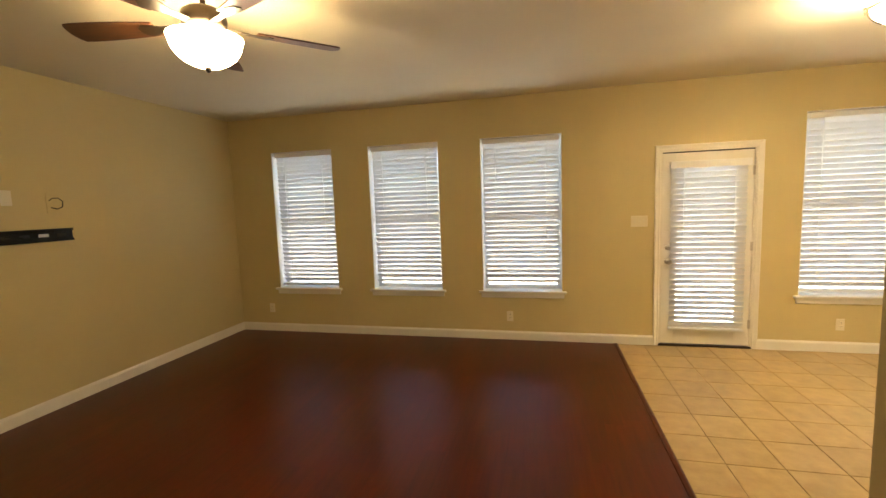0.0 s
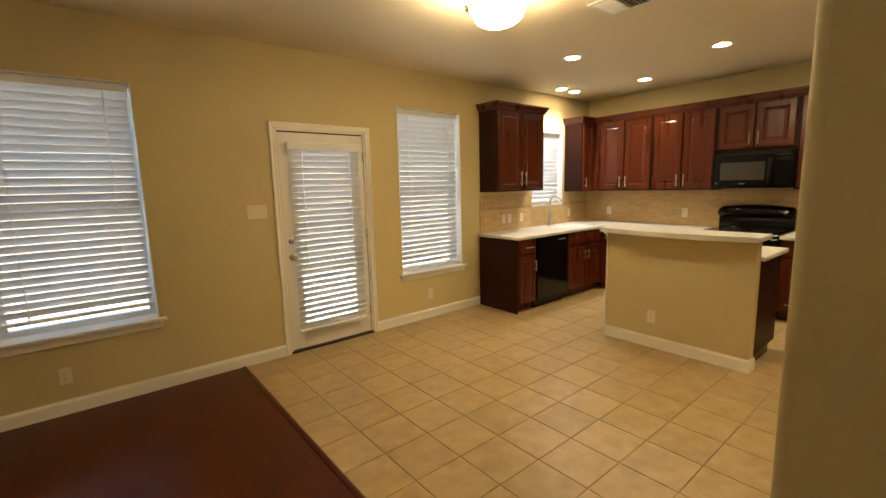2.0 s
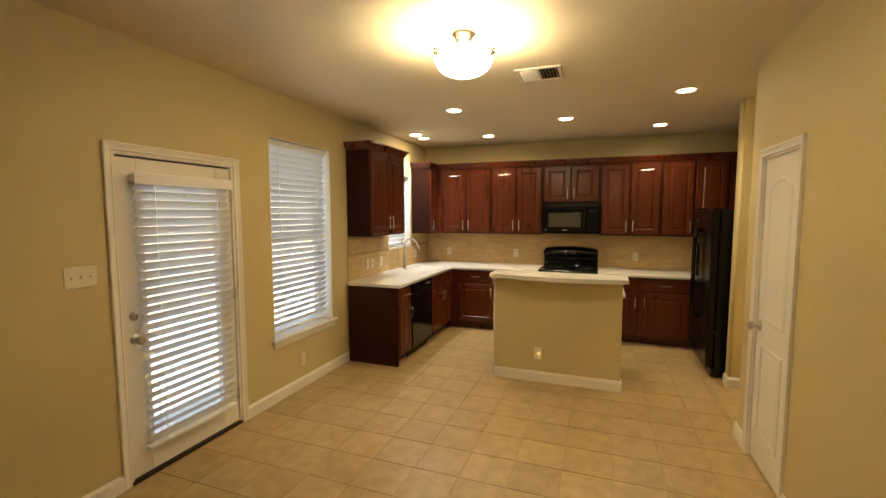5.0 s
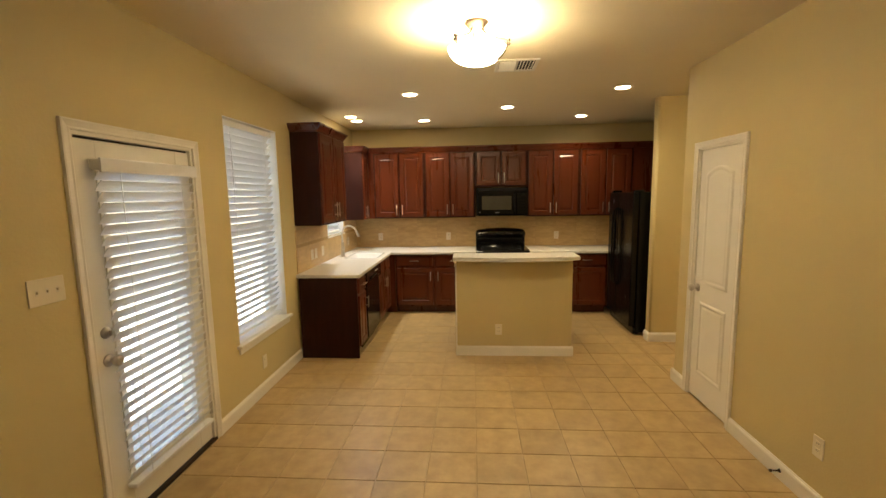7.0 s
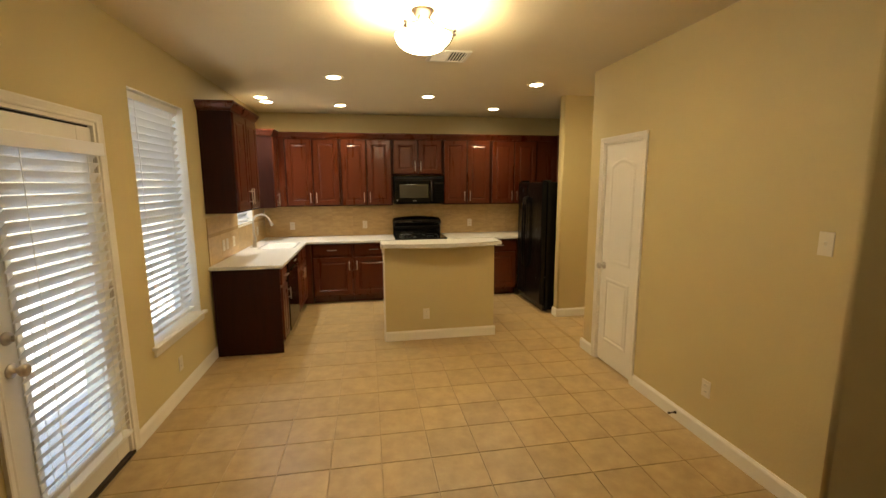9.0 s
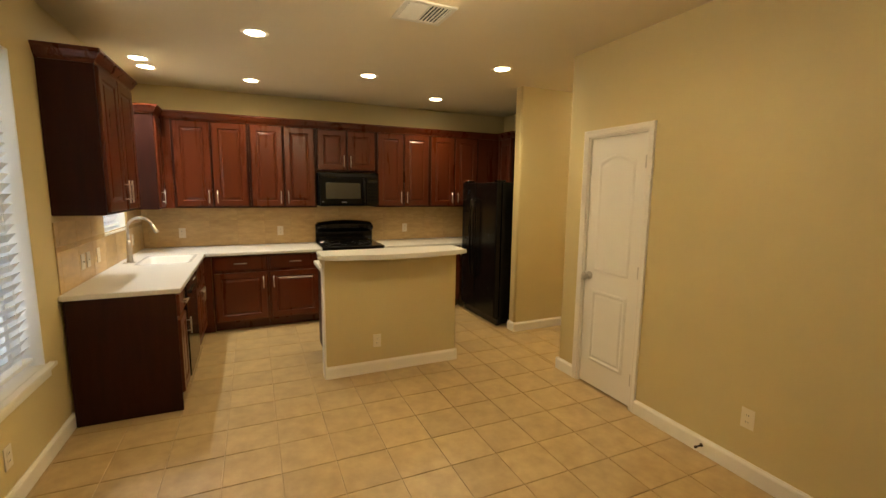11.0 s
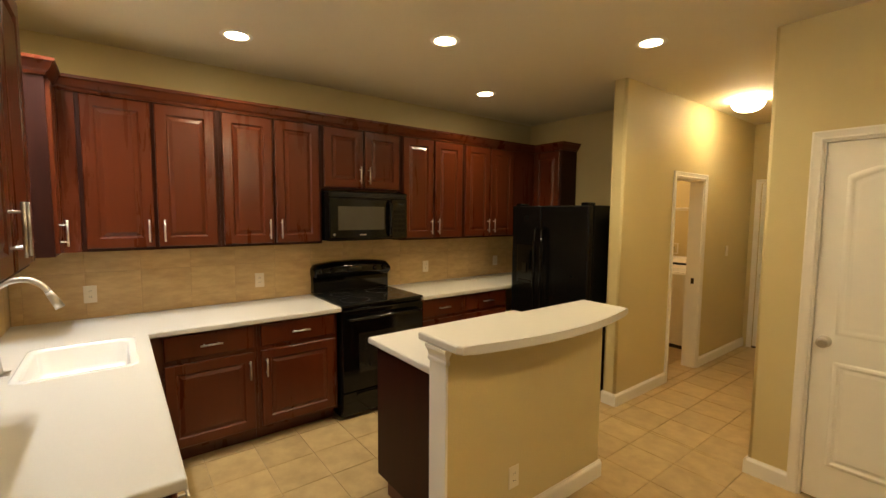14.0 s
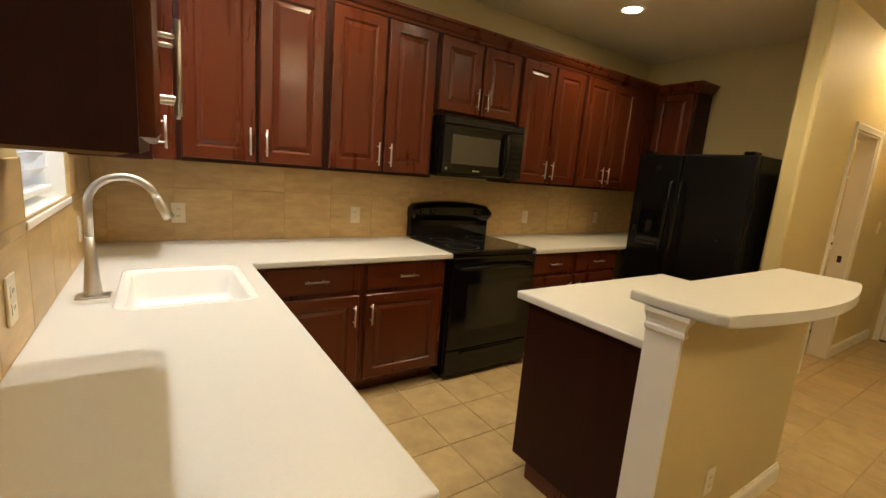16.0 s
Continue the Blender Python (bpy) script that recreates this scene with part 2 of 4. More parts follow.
def panel_rings(w, h, steps, x0=0.0, z0=0.0, arch=0.0, n=12):
    """Nested outlines of a panel that faces -y: steps are (inset, y)."""
    rings = []
    for d, y in steps:
        a, b, c, e = x0 + d, x0 + w - d, z0 + d, z0 + h - d
        if arch:
            top = [(b + (a - b) * i / n, y, e - arch * (1 - math.sin(math.pi * (0.08 + 0.84 * i / n))) * (1 - 0.5 * d / w)) for i in range(n + 1)]
            rings.append([(a, y, c), (b, y, c), *top])
        else:
            rings.append([(a, y, c), (b, y, c), (b, y, e), (a, y, e)])
    return rings


def raised_door(w, h, t=0.020):
    """A cabinet door with a raised panel; its front lies at y = -t."""
    bm = bmesh.new()
    s = min(0.062, w * 0.2, h * 0.3)
    loft(bm, panel_rings(w, h, [(0, 0), (0, -t + 0.005), (0.005, -t), (s, -t), (s + 0.004, -t + 0.004), (s + 0.009, -t + 0.009), (s + 0.014, -t + 0.0095), (s + 0.034, -t + 0.002), (s + 0.037, -t + 0.001)]))
    return bm


def bar_pull(parent, x, z, length, upright):
    """A straight bar pull on two posts, in front of y = -0.020."""
    bm = bmesh.new()
    h, o = length / 2, length * 0.32
    if upright:
        tube(bm, [(x, -0.052, z - h), (x, -0.052, z + h)], 0.0058)
        for k in (-o, o):
            tube(bm, [(x, -0.018, z + k), (x, -0.052, z + k)], 0.0045, 8)
    else:
        tube(bm, [(x - h, -0.052, z), (x + h, -0.052, z)], 0.0058)
        for k in (-o, o):
            tube(bm, [(x + k, -0.018, z), (x + k, -0.052, z)], 0.0045, 8)
    return part("handle", bm, M_NICKEL, parent, "brushed nickel bar pull")


def wall_mesh(axis, p0, p1, u0, u1, z0, z1, openings=()):
    """A wall from p0 to p1 across its thickness, along the other axis from u0 to u1, pierced by openings (ua, ub, za, zb)."""
    us = sorted({u0, u1, *[o[0] for o in openings], *[o[1] for o in openings]})
    zs = sorted({z0, z1, *[o[2] for o in openings], *[o[3] for o in openings]})
    solid = lambda i, j: 0 <= i < len(us) - 1 and 0 <= j < len(zs) - 1 and not any(
        o[0] < (us[i] + us[i + 1]) / 2 < o[1] and o[2] < (zs[j] + zs[j + 1]) / 2 < o[3] for o in openings)
    bm = bmesh.new()
    pt = {"x": lambda p, u, z: (p, u, z), "y": lambda p, u, z: (u, p, z), "z": lambda p, u, z: (u, z, p)}[axis]
    cache = {}

    def v(p, u, z):
        k = (p, u, z)
        if k not in cache:
            cache[k] = bm.verts.new(pt(p, u, z))
        return cache[k]

    for i in range(len(us) - 1):
        for j in range(len(zs) - 1):
            if not solid(i, j):
                continue
            a, b, c, d = us[i], us[i + 1], zs[j], zs[j + 1]
            bm.faces.new((v(p0, a, c), v(p0, b, c), v(p0, b, d), v(p0, a, d)))
            bm.faces.new((v(p1, a, c), v(p1, b, c), v(p1, b, d), v(p1, a, d)))
            for (di, dj), (e, f) in {(-1, 0): ((a, c), (a, d)), (1, 0): ((b, c), (b, d)), (0, -1): ((a, c), (b, c)), (0, 1): ((a, d), (b, d))}.items():
                if not solid(i + di, j + dj):
                    bm.faces.new((v(p0, *e), v(p0, *f), v(p1, *f), v(p1, *e)))
    return bm

# ---- the large structure ----
NORTH, EAST, WEST, SOUTH = 4.89, 5.945, -3.92, -1.60
PANTRY_Y, PANTRY_W, PANTRY_E = 1.228, 0.75, 3.15
STUB_W, STUB_E, STUB_Y = 4.17, 4.29, 1.04
KITCH_S, HALL_S = 0.16, -1.85
WOOD_E = 0.745
T = 0.15
TN = 0.21

# windows of the north wall: x from, x to, sill, head
WINDOWS = [(-3.33, -2.50, 0.575, 2.285), (-2.03, -1.17, 0.570, 2.285), (-0.69, 0.19, 0.567, 2.285), (2.425, 3.30, 0.555, 2.325)]
SINKWIN = (4.60, 5.30, 1.20, 2.20)
BACKDOOR = (1.165, 2.035, 0.0, 2.037)
PANDOOR = (2.325, 2.895, 0.0, 2.035)
LAUNDRY = (-0.50, 0.13, 0.0, 1.985)
GARDOOR = (3.27, 4.07, 0.0, 2.005)

structure("wall_north", wall_mesh("y", NORTH, NORTH + TN, WEST - T, EAST + T, 0, CEIL, [*WINDOWS, SINKWIN, BACKDOOR]), M_WALL, "warm tan painted drywall with windows and a patio door", "wall")
structure("wall_west", wall_mesh("x", WEST - T, WEST, SOUTH - T, NORTH, 0, CEIL), M_WALL, "warm tan painted drywall with a black wall mount", "wall")
structure("wall_south", wall_mesh("y", SOUTH - T, SOUTH, WEST, PANTRY_W, 0, CEIL), M_WALL, "plain warm tan painted drywall", "wall")
structure("wall_east", wall_mesh("x", EAST, EAST + T, HALL_S - T, NORTH, 0, CEIL), M_WALL, "tan painted drywall behind the kitchen cabinets", "wall")
R = 0.022
structure("wall_pantry", wall_mesh("y", PANTRY_Y - 0.12, PANTRY_Y, PANTRY_W + R, PANTRY_E - R, 0, CEIL, [PANDOOR]), M_WALL, "tan painted drywall with a white closet door", "wall")
structure("wall_pantry_west", wall_mesh("x", PANTRY_W, PANTRY_W + 0.12, SOUTH - T, PANTRY_Y - R, 0, CEIL), M_WALL, "tan painted drywall with a rounded corner", "wall")
structure("wall_pantry_east", wall_mesh("x", PANTRY_E - 0.12, PANTRY_E, HALL_S - T, PANTRY_Y - R, 0, CEIL), M_WALL, "tan painted drywall along the hallway", "wall")
structure("wall_pantry_back", wall_mesh("y", 0.30, 0.42, PANTRY_W + 0.12, PANTRY_E - 0.12, 0, CEIL), M_WALL, "plain drywall inside the closet", "wall")
structure("wall_hall", wall_mesh("x", STUB_W, STUB_E, HALL_S, STUB_Y - R, 0, CEIL, [LAUNDRY]), M_WALL, "tan painted drywall with the laundry doorway", "wall")
structure("wall_stub_end", wall_mesh("y", STUB_Y - 0.06, STUB_Y, STUB_W + R, STUB_E - R, 0, CEIL), M_WALL, "rounded end of the tan drywall beside the fridge", "wall")
structure("wall_hall_end", wall_mesh("y", HALL_S - T, HALL_S, PANTRY_E, EAST, 0, CEIL, [GARDOOR]), M_WALL, "tan painted drywall with a door to the garage", "wall")
structure("wall_kitchen_south", wall_mesh("y", KITCH_S - 0.12, KITCH_S, STUB_E, EAST, 0, CEIL), M_WALL, "tan painted drywall behind the fridge", "wall")
for _x, _y in ((PANTRY_W + R, PANTRY_Y - R), (PANTRY_E - R, PANTRY_Y - R), (STUB_W + R, STUB_Y - R), (STUB_E - R, STUB_Y - R)):
    _b = bmesh.new()
    lathe(_b, [(R, 0), (R, CEIL)], _x, _y, 24)
    structure("trim_bullnose", _b, M_WALL, "rounded tan drywall corner bead", "corner trim")
structure("ceiling", boxed(WEST - T, HALL_S - T, CEIL, EAST + T, NORTH + TN, CEIL + 0.15), M_CEIL, "textured beige painted ceiling", "ceiling")
floor = structure("floor", boxed(WEST - T, HALL_S - T, -0.20, EAST + T, NORTH + TN, -0.006), M_GROUT, "beige ceramic tile floor with darker grout", "floor")
wood_floor = structure("floor_wood", boxed(WEST, SOUTH, -0.006, WOOD_E, NORTH, -0.003), M_UNDER, "dark red cherry plank floor with a soft sheen", "floor")


def baseboard(x0, y0, x1, y1, nx, ny):
    """A baseboard along a wall line; (nx, ny) points into the room."""
    bm = bmesh.new()
    prof = [(0, 0), (0.016, 0), (0.016, 0.082), (0.012, 0.092), (0.007, 0.097), (0.005, 0.104), (0, 0.104)]
    rings = [[(x + nx * d, y + ny * d, z) for d, z in prof] for x, y in ((x0, y0), (x1, y1))]
    loft(bm, rings)
    structure("baseboard", bm, M_TRIM, "cream painted wooden baseboard", "baseboard")


CASE = 0.050
baseboard(WEST, NORTH, BACKDOOR[0] - CASE, NORTH, 0, -1)
baseboard(BACKDOOR[1] + CASE, NORTH, 3.60, NORTH, 0, -1)
baseboard(WEST, SOUTH, WEST, NORTH - 0.016, 1, 0)
baseboard(WEST + 0.016, SOUTH, PANTRY_W, SOUTH, 0, 1)
baseboard(PANTRY_W, SOUTH + 0.016, PANTRY_W, PANTRY_Y + 0.016, -1, 0)
baseboard(PANTRY_W, PANTRY_Y, PANDOOR[0] - CASE, PANTRY_Y, 0, 1)
baseboard(PANDOOR[1] + CASE, PANTRY_Y, PANTRY_E, PANTRY_Y, 0, 1)
baseboard(PANTRY_E, HALL_S, PANTRY_E, PANTRY_Y + 0.016, 1, 0)
baseboard(STUB_W, LAUNDRY[1] + CASE, STUB_W, STUB_Y + 0.016, -1, 0)
baseboard(STUB_W, HALL_S, STUB_W, LAUNDRY[0] - CASE, -1, 0)
baseboard(STUB_W, STUB_Y, STUB_E, STUB_Y, 0, 1)
baseboard(PANTRY_E, HALL_S, GARDOOR[0] - CASE, HALL_S, 0, 1)

# outside: lawn to the horizon and a board fence
structure("pavement_patio", boxed(-8.0, NORTH + TN + 0.01, -0.22, 16.0, NORTH + 4.25, -0.10, bevel=0.01), M_PATIO, "pale concrete patio slab outside the windows", "patio")
structure("ground", boxed(-400, -400, -0.32, 400, 400, -0.22), M_GRASS, "green lawn behind the house", "lawn")


def fence():
    f = thing("fence", pose(-8, 9.2, -0.22), "weathered brown wooden board fence on the lawn", "fence")
    part("rail", boxed(0, 0.02, 0.35, 23.8, 0.06, 0.44), M_FENCE, f)
    part("rail", boxed(0, 0.02, 1.45, 23.8, 0.06, 1.54), M_FENCE, f)
    me = finish("board", boxed(0, 0, 0.05, 0.136, 0.02, 1.85), M_FENCE)
    for i in range(170):
        piece("board", me, f, pose(i * 0.14, 0, 0))


fence()

# ---- windows, blinds and doors ----
SLAT = 0.0640
PITCH = 0.0545


def slat_mesh(w):
    bm = bmesh.new()
    n = 4
    rings = []
    for x in (0, w):
        top = [(x, -SLAT / 2 + SLAT * i / n, 0.0022 * math.sin(math.pi * i / n) + 0.0013) for i in range(n + 1)]
        bot = [(x, y, z - 0.0026) for _, y, z in top[::-1]]
        rings.append(top + bot)
    loft(bm, rings)
    return finish("slat", bm, M_BLIND)


def blind(m, w, h, tilt, label, depth=0.0, seed=0):
    """A slatted blind, hung at the top; x along it, -y into the room. Its top left corner is the origin."""
    b = thing("window_blind", m, label, "blind", "white window blinds")
    part("headrail", boxed(0, -0.030, -0.055, w, 0.030, -0.003, bevel=0.004), M_WHITEFRAME, b)
    rnd = random.Random(seed)
    me = slat_mesh(w - 0.012)
    count = int((h - 0.085) / PITCH)
    for i in range(count):
        z = -0.075 - i * PITCH
        piece("slat", me, b, pose(0.006, 0, z, tilt + rnd.uniform(-0.8, 0.8), 0, 0) @ pose(0, 0, 0, 0, rnd.uniform(-0.12, 0.12), 0))
    zb = -0.075 - count * PITCH + 0.008
    part("bottom_rail", boxed(0.004, -0.026, zb - 0.022, w - 0.004, 0.026, zb, bevel=0.004), M_WHITEFRAME, b)
    for f in (0.17, 0.83):
        for y in (-0.029, 0.029):
            part("ladder_cord", boxed(w * f - 0.0025, y - 0.001, zb, w * f + 0.0025, y + 0.001, -0.05), M_WHITEFRAME, b)
    return b


def window(i, x0, x1, z0, z1, tilt, label, stool=True):
    wob = tagged(new("window_%d" % i), "white vinyl single-hung window behind closed white blinds", "window", kind="structure")
    wob.matrix_basis = pose(x0, NORTH, z0)
    w, h = x1 - x0, z1 - z0
    y0, y1 = 0.145, 0.205
    f = 0.045
    part("jamb_liner", boxed(0, 0.003, 0.004, 0.007, y0, h), M_WHITEFRAME, wob)
    part("jamb_liner", boxed(w - 0.007, 0.003, 0.004, w, y0, h), M_WHITEFRAME, wob)
    part("jamb_liner", boxed(0.007, 0.003, h - 0.007, w - 0.007, y0, h), M_WHITEFRAME, wob)
    part("window_frame", boxed(0, y0, 0, f, y1, h, bevel=0.003), M_WHITEFRAME, wob)
    part("window_frame", boxed(w - f, y0, 0, w, y1, h, bevel=0.003), M_WHITEFRAME, wob)
    part("window_frame", boxed(f, y0, 0, w - f, y1, f, bevel=0.003), M_WHITEFRAME, wob)
    part("window_frame", boxed(f, y0, h - f, w - f, y1, h, bevel=0.003), M_WHITEFRAME, wob)
    part("meeting_rail", boxed(f, y0 - 0.01, h / 2 - 0.025, w - f, y1 - 0.01, h / 2 + 0.025, bevel=0.003), M_WHITEFRAME, wob)
    for za, zb in ((f, h / 2 - 0.025), (h / 2 + 0.025, h - f)):
        g = part("pane", boxed(f, y0 + 0.02, za, w - f, y0 + 0.026, zb), M_GLASS, wob)
        g.visible_shadow = False
    if stool:
        bm = bmesh.new()
        box(bm, -0.045, -0.042, -0.022, w + 0.045, 0.0, 0.004, bevel=0.006)
        box(bm, 0.001, 0.0, -0.018, w - 0.001, y0, 0.004)
        box(bm, -0.020, -0.016, -0.075, w + 0.020, 0.0, -0.022, bevel=0.003)
        part("window_sill", bm, M_TRIM, wob, "cream painted wooden window stool")
    else:
        part("window_sill", boxed(-0.01, -0.012, -0.02, w + 0.01, y0, 0.004, bevel=0.004), M_TRIM, wob)
    # the blind hangs inside the reveal
    blind(pose(x0 + 0.022, NORTH + 0.068, z1 - 0.008), w - 0.044, h - (0.065 if i in (2, 3) else 0.025), tilt, label, seed=i)


BLIND_LABEL = "white two-inch slatted blind lowered and tilted nearly shut"
TILT_BLIND = -50
for _i, _w in enumerate(WINDOWS):
    window(_i + 1, *_w, TILT_BLIND, BLIND_LABEL)
window(5, *SINKWIN, -45, "small white slatted blind over the kitchen sink", stool=False)


def casing(parent, w, h, side, c=CASE, y=0.0):
    """Door casing on the face y, towards side (-1 or 1), round an opening from x 0 to w."""
    def run(pts_in, pts_out):
        bm = bmesh.new()
        prof = [(0.0, 0.0), (0.0, 0.010), (0.12, 0.013), (0.30, 0.011), (0.62, 0.015), (0.85, 0.019), (1.0, 0.017), (1.0, 0.0)]
        rings = []
        for (ax, az), (bx, bz) in zip(pts_in, pts_out):
            rings.append([(ax + (bx - ax) * k, y + side * d, az + (bz - az) * k) for k, d in prof])
        loft(bm, rings)
        return bm
    part("casing", run([(0, 0), (0, h)], [(-c, 0), (-c, h + c)]), M_TRIM, parent)
    part("casing", run([(w, 0), (w, h)], [(w + c, 0), (w + c, h + c)]), M_TRIM, parent)
    part("casing", run([(0, h), (w, h)], [(-c, h + c), (w + c, h + c)]), M_TRIM, parent)


def knob(parent, x, z, y, side, name="knob"):
    bm = bmesh.new()
    lathe(bm, [(0.033, 0), (0.033, 0.004), (0.028, 0.008), (0.013, 0.010), (0.011, 0.030), (0.022, 0.038), (0.029, 0.050), (0.027, 0.062), (0.016, 0.068)], n=24)
    bm.transform(pose(x, y, z, 90 if side < 0 else -90))
    part(name, bm, M_NICKEL, parent, "satin nickel door knob")


def rose(parent, x, z, y, side):
    bm = bmesh.new()
    lathe(bm, [(0.030, 0), (0.030, 0.006), (0.026, 0.014), (0.014, 0.018), (0.014, 0.022)], n=24)
    box(bm, -0.004, -0.014, 0.022, 0.004, 0.014, 0.036, bevel=0.002)
    bm.transform(pose(x, y, z, 90 if side < 0 else -90))
    part("deadbolt", bm, M_NICKEL, parent, "satin nickel thumb-turn deadbolt")


def hinge(parent, x, z, y):
    bm = bmesh.new()
    tube(bm, [(x, y, z - 0.045), (x, y, z + 0.045)], 0.007, 10)
    box(bm, x - 0.016, y + 0.001, z - 0.044, x + 0.016, y + 0.006, z + 0.044)
    part("hinge", bm, M_NICKEL, parent)


def two_panel_door(parent, w, h, y, x0=0.0):
    """A moulded door leaf that faces -y with its face at y."""
    part("leaf", boxed(x0, y, 0.012, x0 + w, y + 0.035, h, bevel=0.002), M_DOOR, parent)
    steps = [(0.0, y - 0.0002), (0.008, y - 0.007), (0.020, y - 0.009), (0.030, y - 0.002), (0.036, y - 0.001), (0.052, y - 0.006), (0.056, y - 0.006)]
    m = min(0.115, w * 0.17)
    for za, zb, arch in ((0.22, 0.82, 0.0), (0.97, h - 0.13, 0.07)):
        bm = bmesh.new()
        loft(bm, panel_rings(w - 2 * m, zb - za, steps, x0 + m, za, arch), cap0=False)
        part("panel", bm, M_DOOR, parent)


# patio door with glass and a blind
d = tagged(new("door_1"), "white patio door with a full glass pane behind a blind, closed", "door", kind="structure")
d.matrix_basis = pose(BACKDOOR[0], NORTH, 0)
_w, _h = BACKDOOR[1] - BACKDOOR[0], BACKDOOR[3]
casing(d, _w, _h, -1)
_b = bmesh.new()
box(_b, 0, 0.0, 0, 0.018, TN, _h)
box(_b, _w - 0.018, 0.0, 0, _w, TN, _h)
box(_b, 0.018, 0.0, _h - 0.018, _w - 0.018, TN, _h)
part("jamb", _b, M_TRIM, d)
part("threshold", boxed(0.0, -0.012, -0.002, _w, TN, 0.020, bevel=0.005), M_DARKMETAL, d, "dark bronze threshold")
_x0, _x1, _y = 0.022, _w - 0.022, 0.014
_st, _bt, _tp = 0.125, 0.20, 0.15
part("stile", boxed(_x0, _y, 0.024, _x0 + _st, _y + 0.044, _h - 0.031, bevel=0.003), M_DOOR, d)
part("stile", boxed(_x1 - _st, _y, 0.024, _x1, _y + 0.044, _h - 0.031, bevel=0.003), M_DOOR, d)
part("rail", boxed(_x0 + _st, _y, 0.024, _x1 - _st, _y + 0.044, 0.024 + _bt, bevel=0.003), M_DOOR, d)
part("rail", boxed(_x0 + _st, _y, _h - 0.024 - _tp, _x1 - _st, _y + 0.044, _h - 0.031, bevel=0.003), M_DOOR, d)
# dark box that paints the shaded slit between door top and jamb
part("weatherstrip", boxed(0.018, _y + 0.012, _h - 0.034, _w - 0.018, _y + 0.040, _h - 0.0182), M_RUBBER, d, "dark strip for the shaded gap over the door")
_g = part("pane", boxed(_x0 + _st, _y + 0.020, 0.024 + _bt, _x1 - _st, _y + 0.026, _h - 0.024 - _tp), M_GLASS, d)
_g.visible_shadow = False
_b = bmesh.new()
_a = 0.018
for q in ((_x0 + _st - _a, 0.024 + _bt - _a, _x0 + _st + _a, _h - 0.024 - _tp + _a), (_x1 - _st - _a, 0.024 + _bt - _a, _x1 - _st + _a, _h - 0.024 - _tp + _a),
          (_x0 + _st + _a, 0.024 + _bt - _a, _x1 - _st - _a, 0.024 + _bt + _a), (_x0 + _st + _a, _h - 0.024 - _tp - _a, _x1 - _st - _a, _h - 0.024 - _tp + _a)):
    box(_b, q[0], _y - 0.010, q[1], q[2], _y, q[3], bevel=0.004)
part("glazing_bead", _b, M_DOOR, d)
knob(d, _x0 + 0.062, 0.90, _y, -1)
rose(d, _x0 + 0.062, 1.045, _y, -1)
for _z in (0.25, 1.05, 1.80):
    hinge(d, _x1 + 0.004, _z, 0.004)
blind(pose(BACKDOOR[0] + _x0 + _st - 0.060, NORTH - 0.030, _h - 0.125), _x1 - _x0 - 2 * _st + 0.12, _h - 0.125 - 0.175, -52, "white slatted blind mounted on the patio door, tilted", seed=9)
part("valance", boxed(-0.012, -0.045, -0.066, _x1 - _x0 - 2 * _st + 0.132, -0.031, 0.004, bevel=0.003), M_BLIND, [o for o in scene.objects if o.name.startswith("window_blind")][-1])

# closet door
d = tagged(new("door_2"), "white two-panel arched closet door, closed", "door", kind="structure")
d.matrix_basis = pose(PANDOOR[1], PANTRY_Y, 0, 0, 0, 180)
_w, _h = PANDOOR[1] - PANDOOR[0], PANDOOR[3]
casing(d, _w, _h, -1)
_b = bmesh.new()
box(_b, 0, 0.0, 0, 0.012, 0.12, _h)
box(_b, _w - 0.012, 0.0, 0, _w, 0.12, _h)
box(_b, 0.012, 0.0, _h - 0.012, _w - 0.012, 0.12, _h)
part("jamb", _b, M_TRIM, d)
two_panel_door(d, _w - 0.030, _h - 0.015, 0.012, 0.015)
knob(d, 0.065, 0.925, 0.012, -1)
for _z in (0.22, 1.03, 1.82):
    hinge(d, _w - 0.010, _z, 0.006)

# garage door leaf at the end of the hallway
d = tagged(new("door_3"), "plain cream door to the garage, closed", "door", kind="structure")
d.matrix_basis = pose(GARDOOR[1], HALL_S, 0, 0, 0, 180)
_w, _h = GARDOOR[1] - GARDOOR[0], GARDOOR[3]
casing(d, _w, _h, -1)
part("leaf", boxed(0.004, 0.02, 0.016, _w - 0.004, 0.064, _h - 0.004, bevel=0.002), M_DOOR, d)
part("threshold", boxed(0.0, -0.012, -0.002, _w, 0.10, 0.014, bevel=0.004), M_DARKMETAL, d)
knob(d, 0.07, 0.90, 0.02, -1)
rose(d, 0.07, 1.05, 0.02, -1)

# laundry doorway
d = tagged(new("door_4"), "cream cased doorway to the laundry, open", "doorway", kind="structure")
d.matrix_basis = pose(STUB_W, LAUNDRY[1], 0, 0, 0, -90)
_w, _h = LAUNDRY[1] - LAUNDRY[0], LAUNDRY[3]
casing(d, _w, _h, -1)
_b = bmesh.new()
box(_b, 0, 0.0, 0, 0.015, 0.13, _h)
box(_b, _w - 0.015, 0.0, 0, _w, 0.13, _h)
box(_b, 0.015, 0.0, _h - 0.015, _w - 0.015, 0.13, _h)
part("jamb", _b, M_TRIM, d)
part("strike_plate", boxed(_w - 0.018, 0.045, 0.90, _w - 0.0148, 0.075, 0.96), M_DARKMETAL, d, "dark metal strike plate")

# ---- kitchen ----
BASE_N, BASE_E = 4.255, 5.340
CTOP, CTHICK = 0.905, 0.036
UP_N, UP_E = 4.604, 5.645
UP_Z0 = 1.372


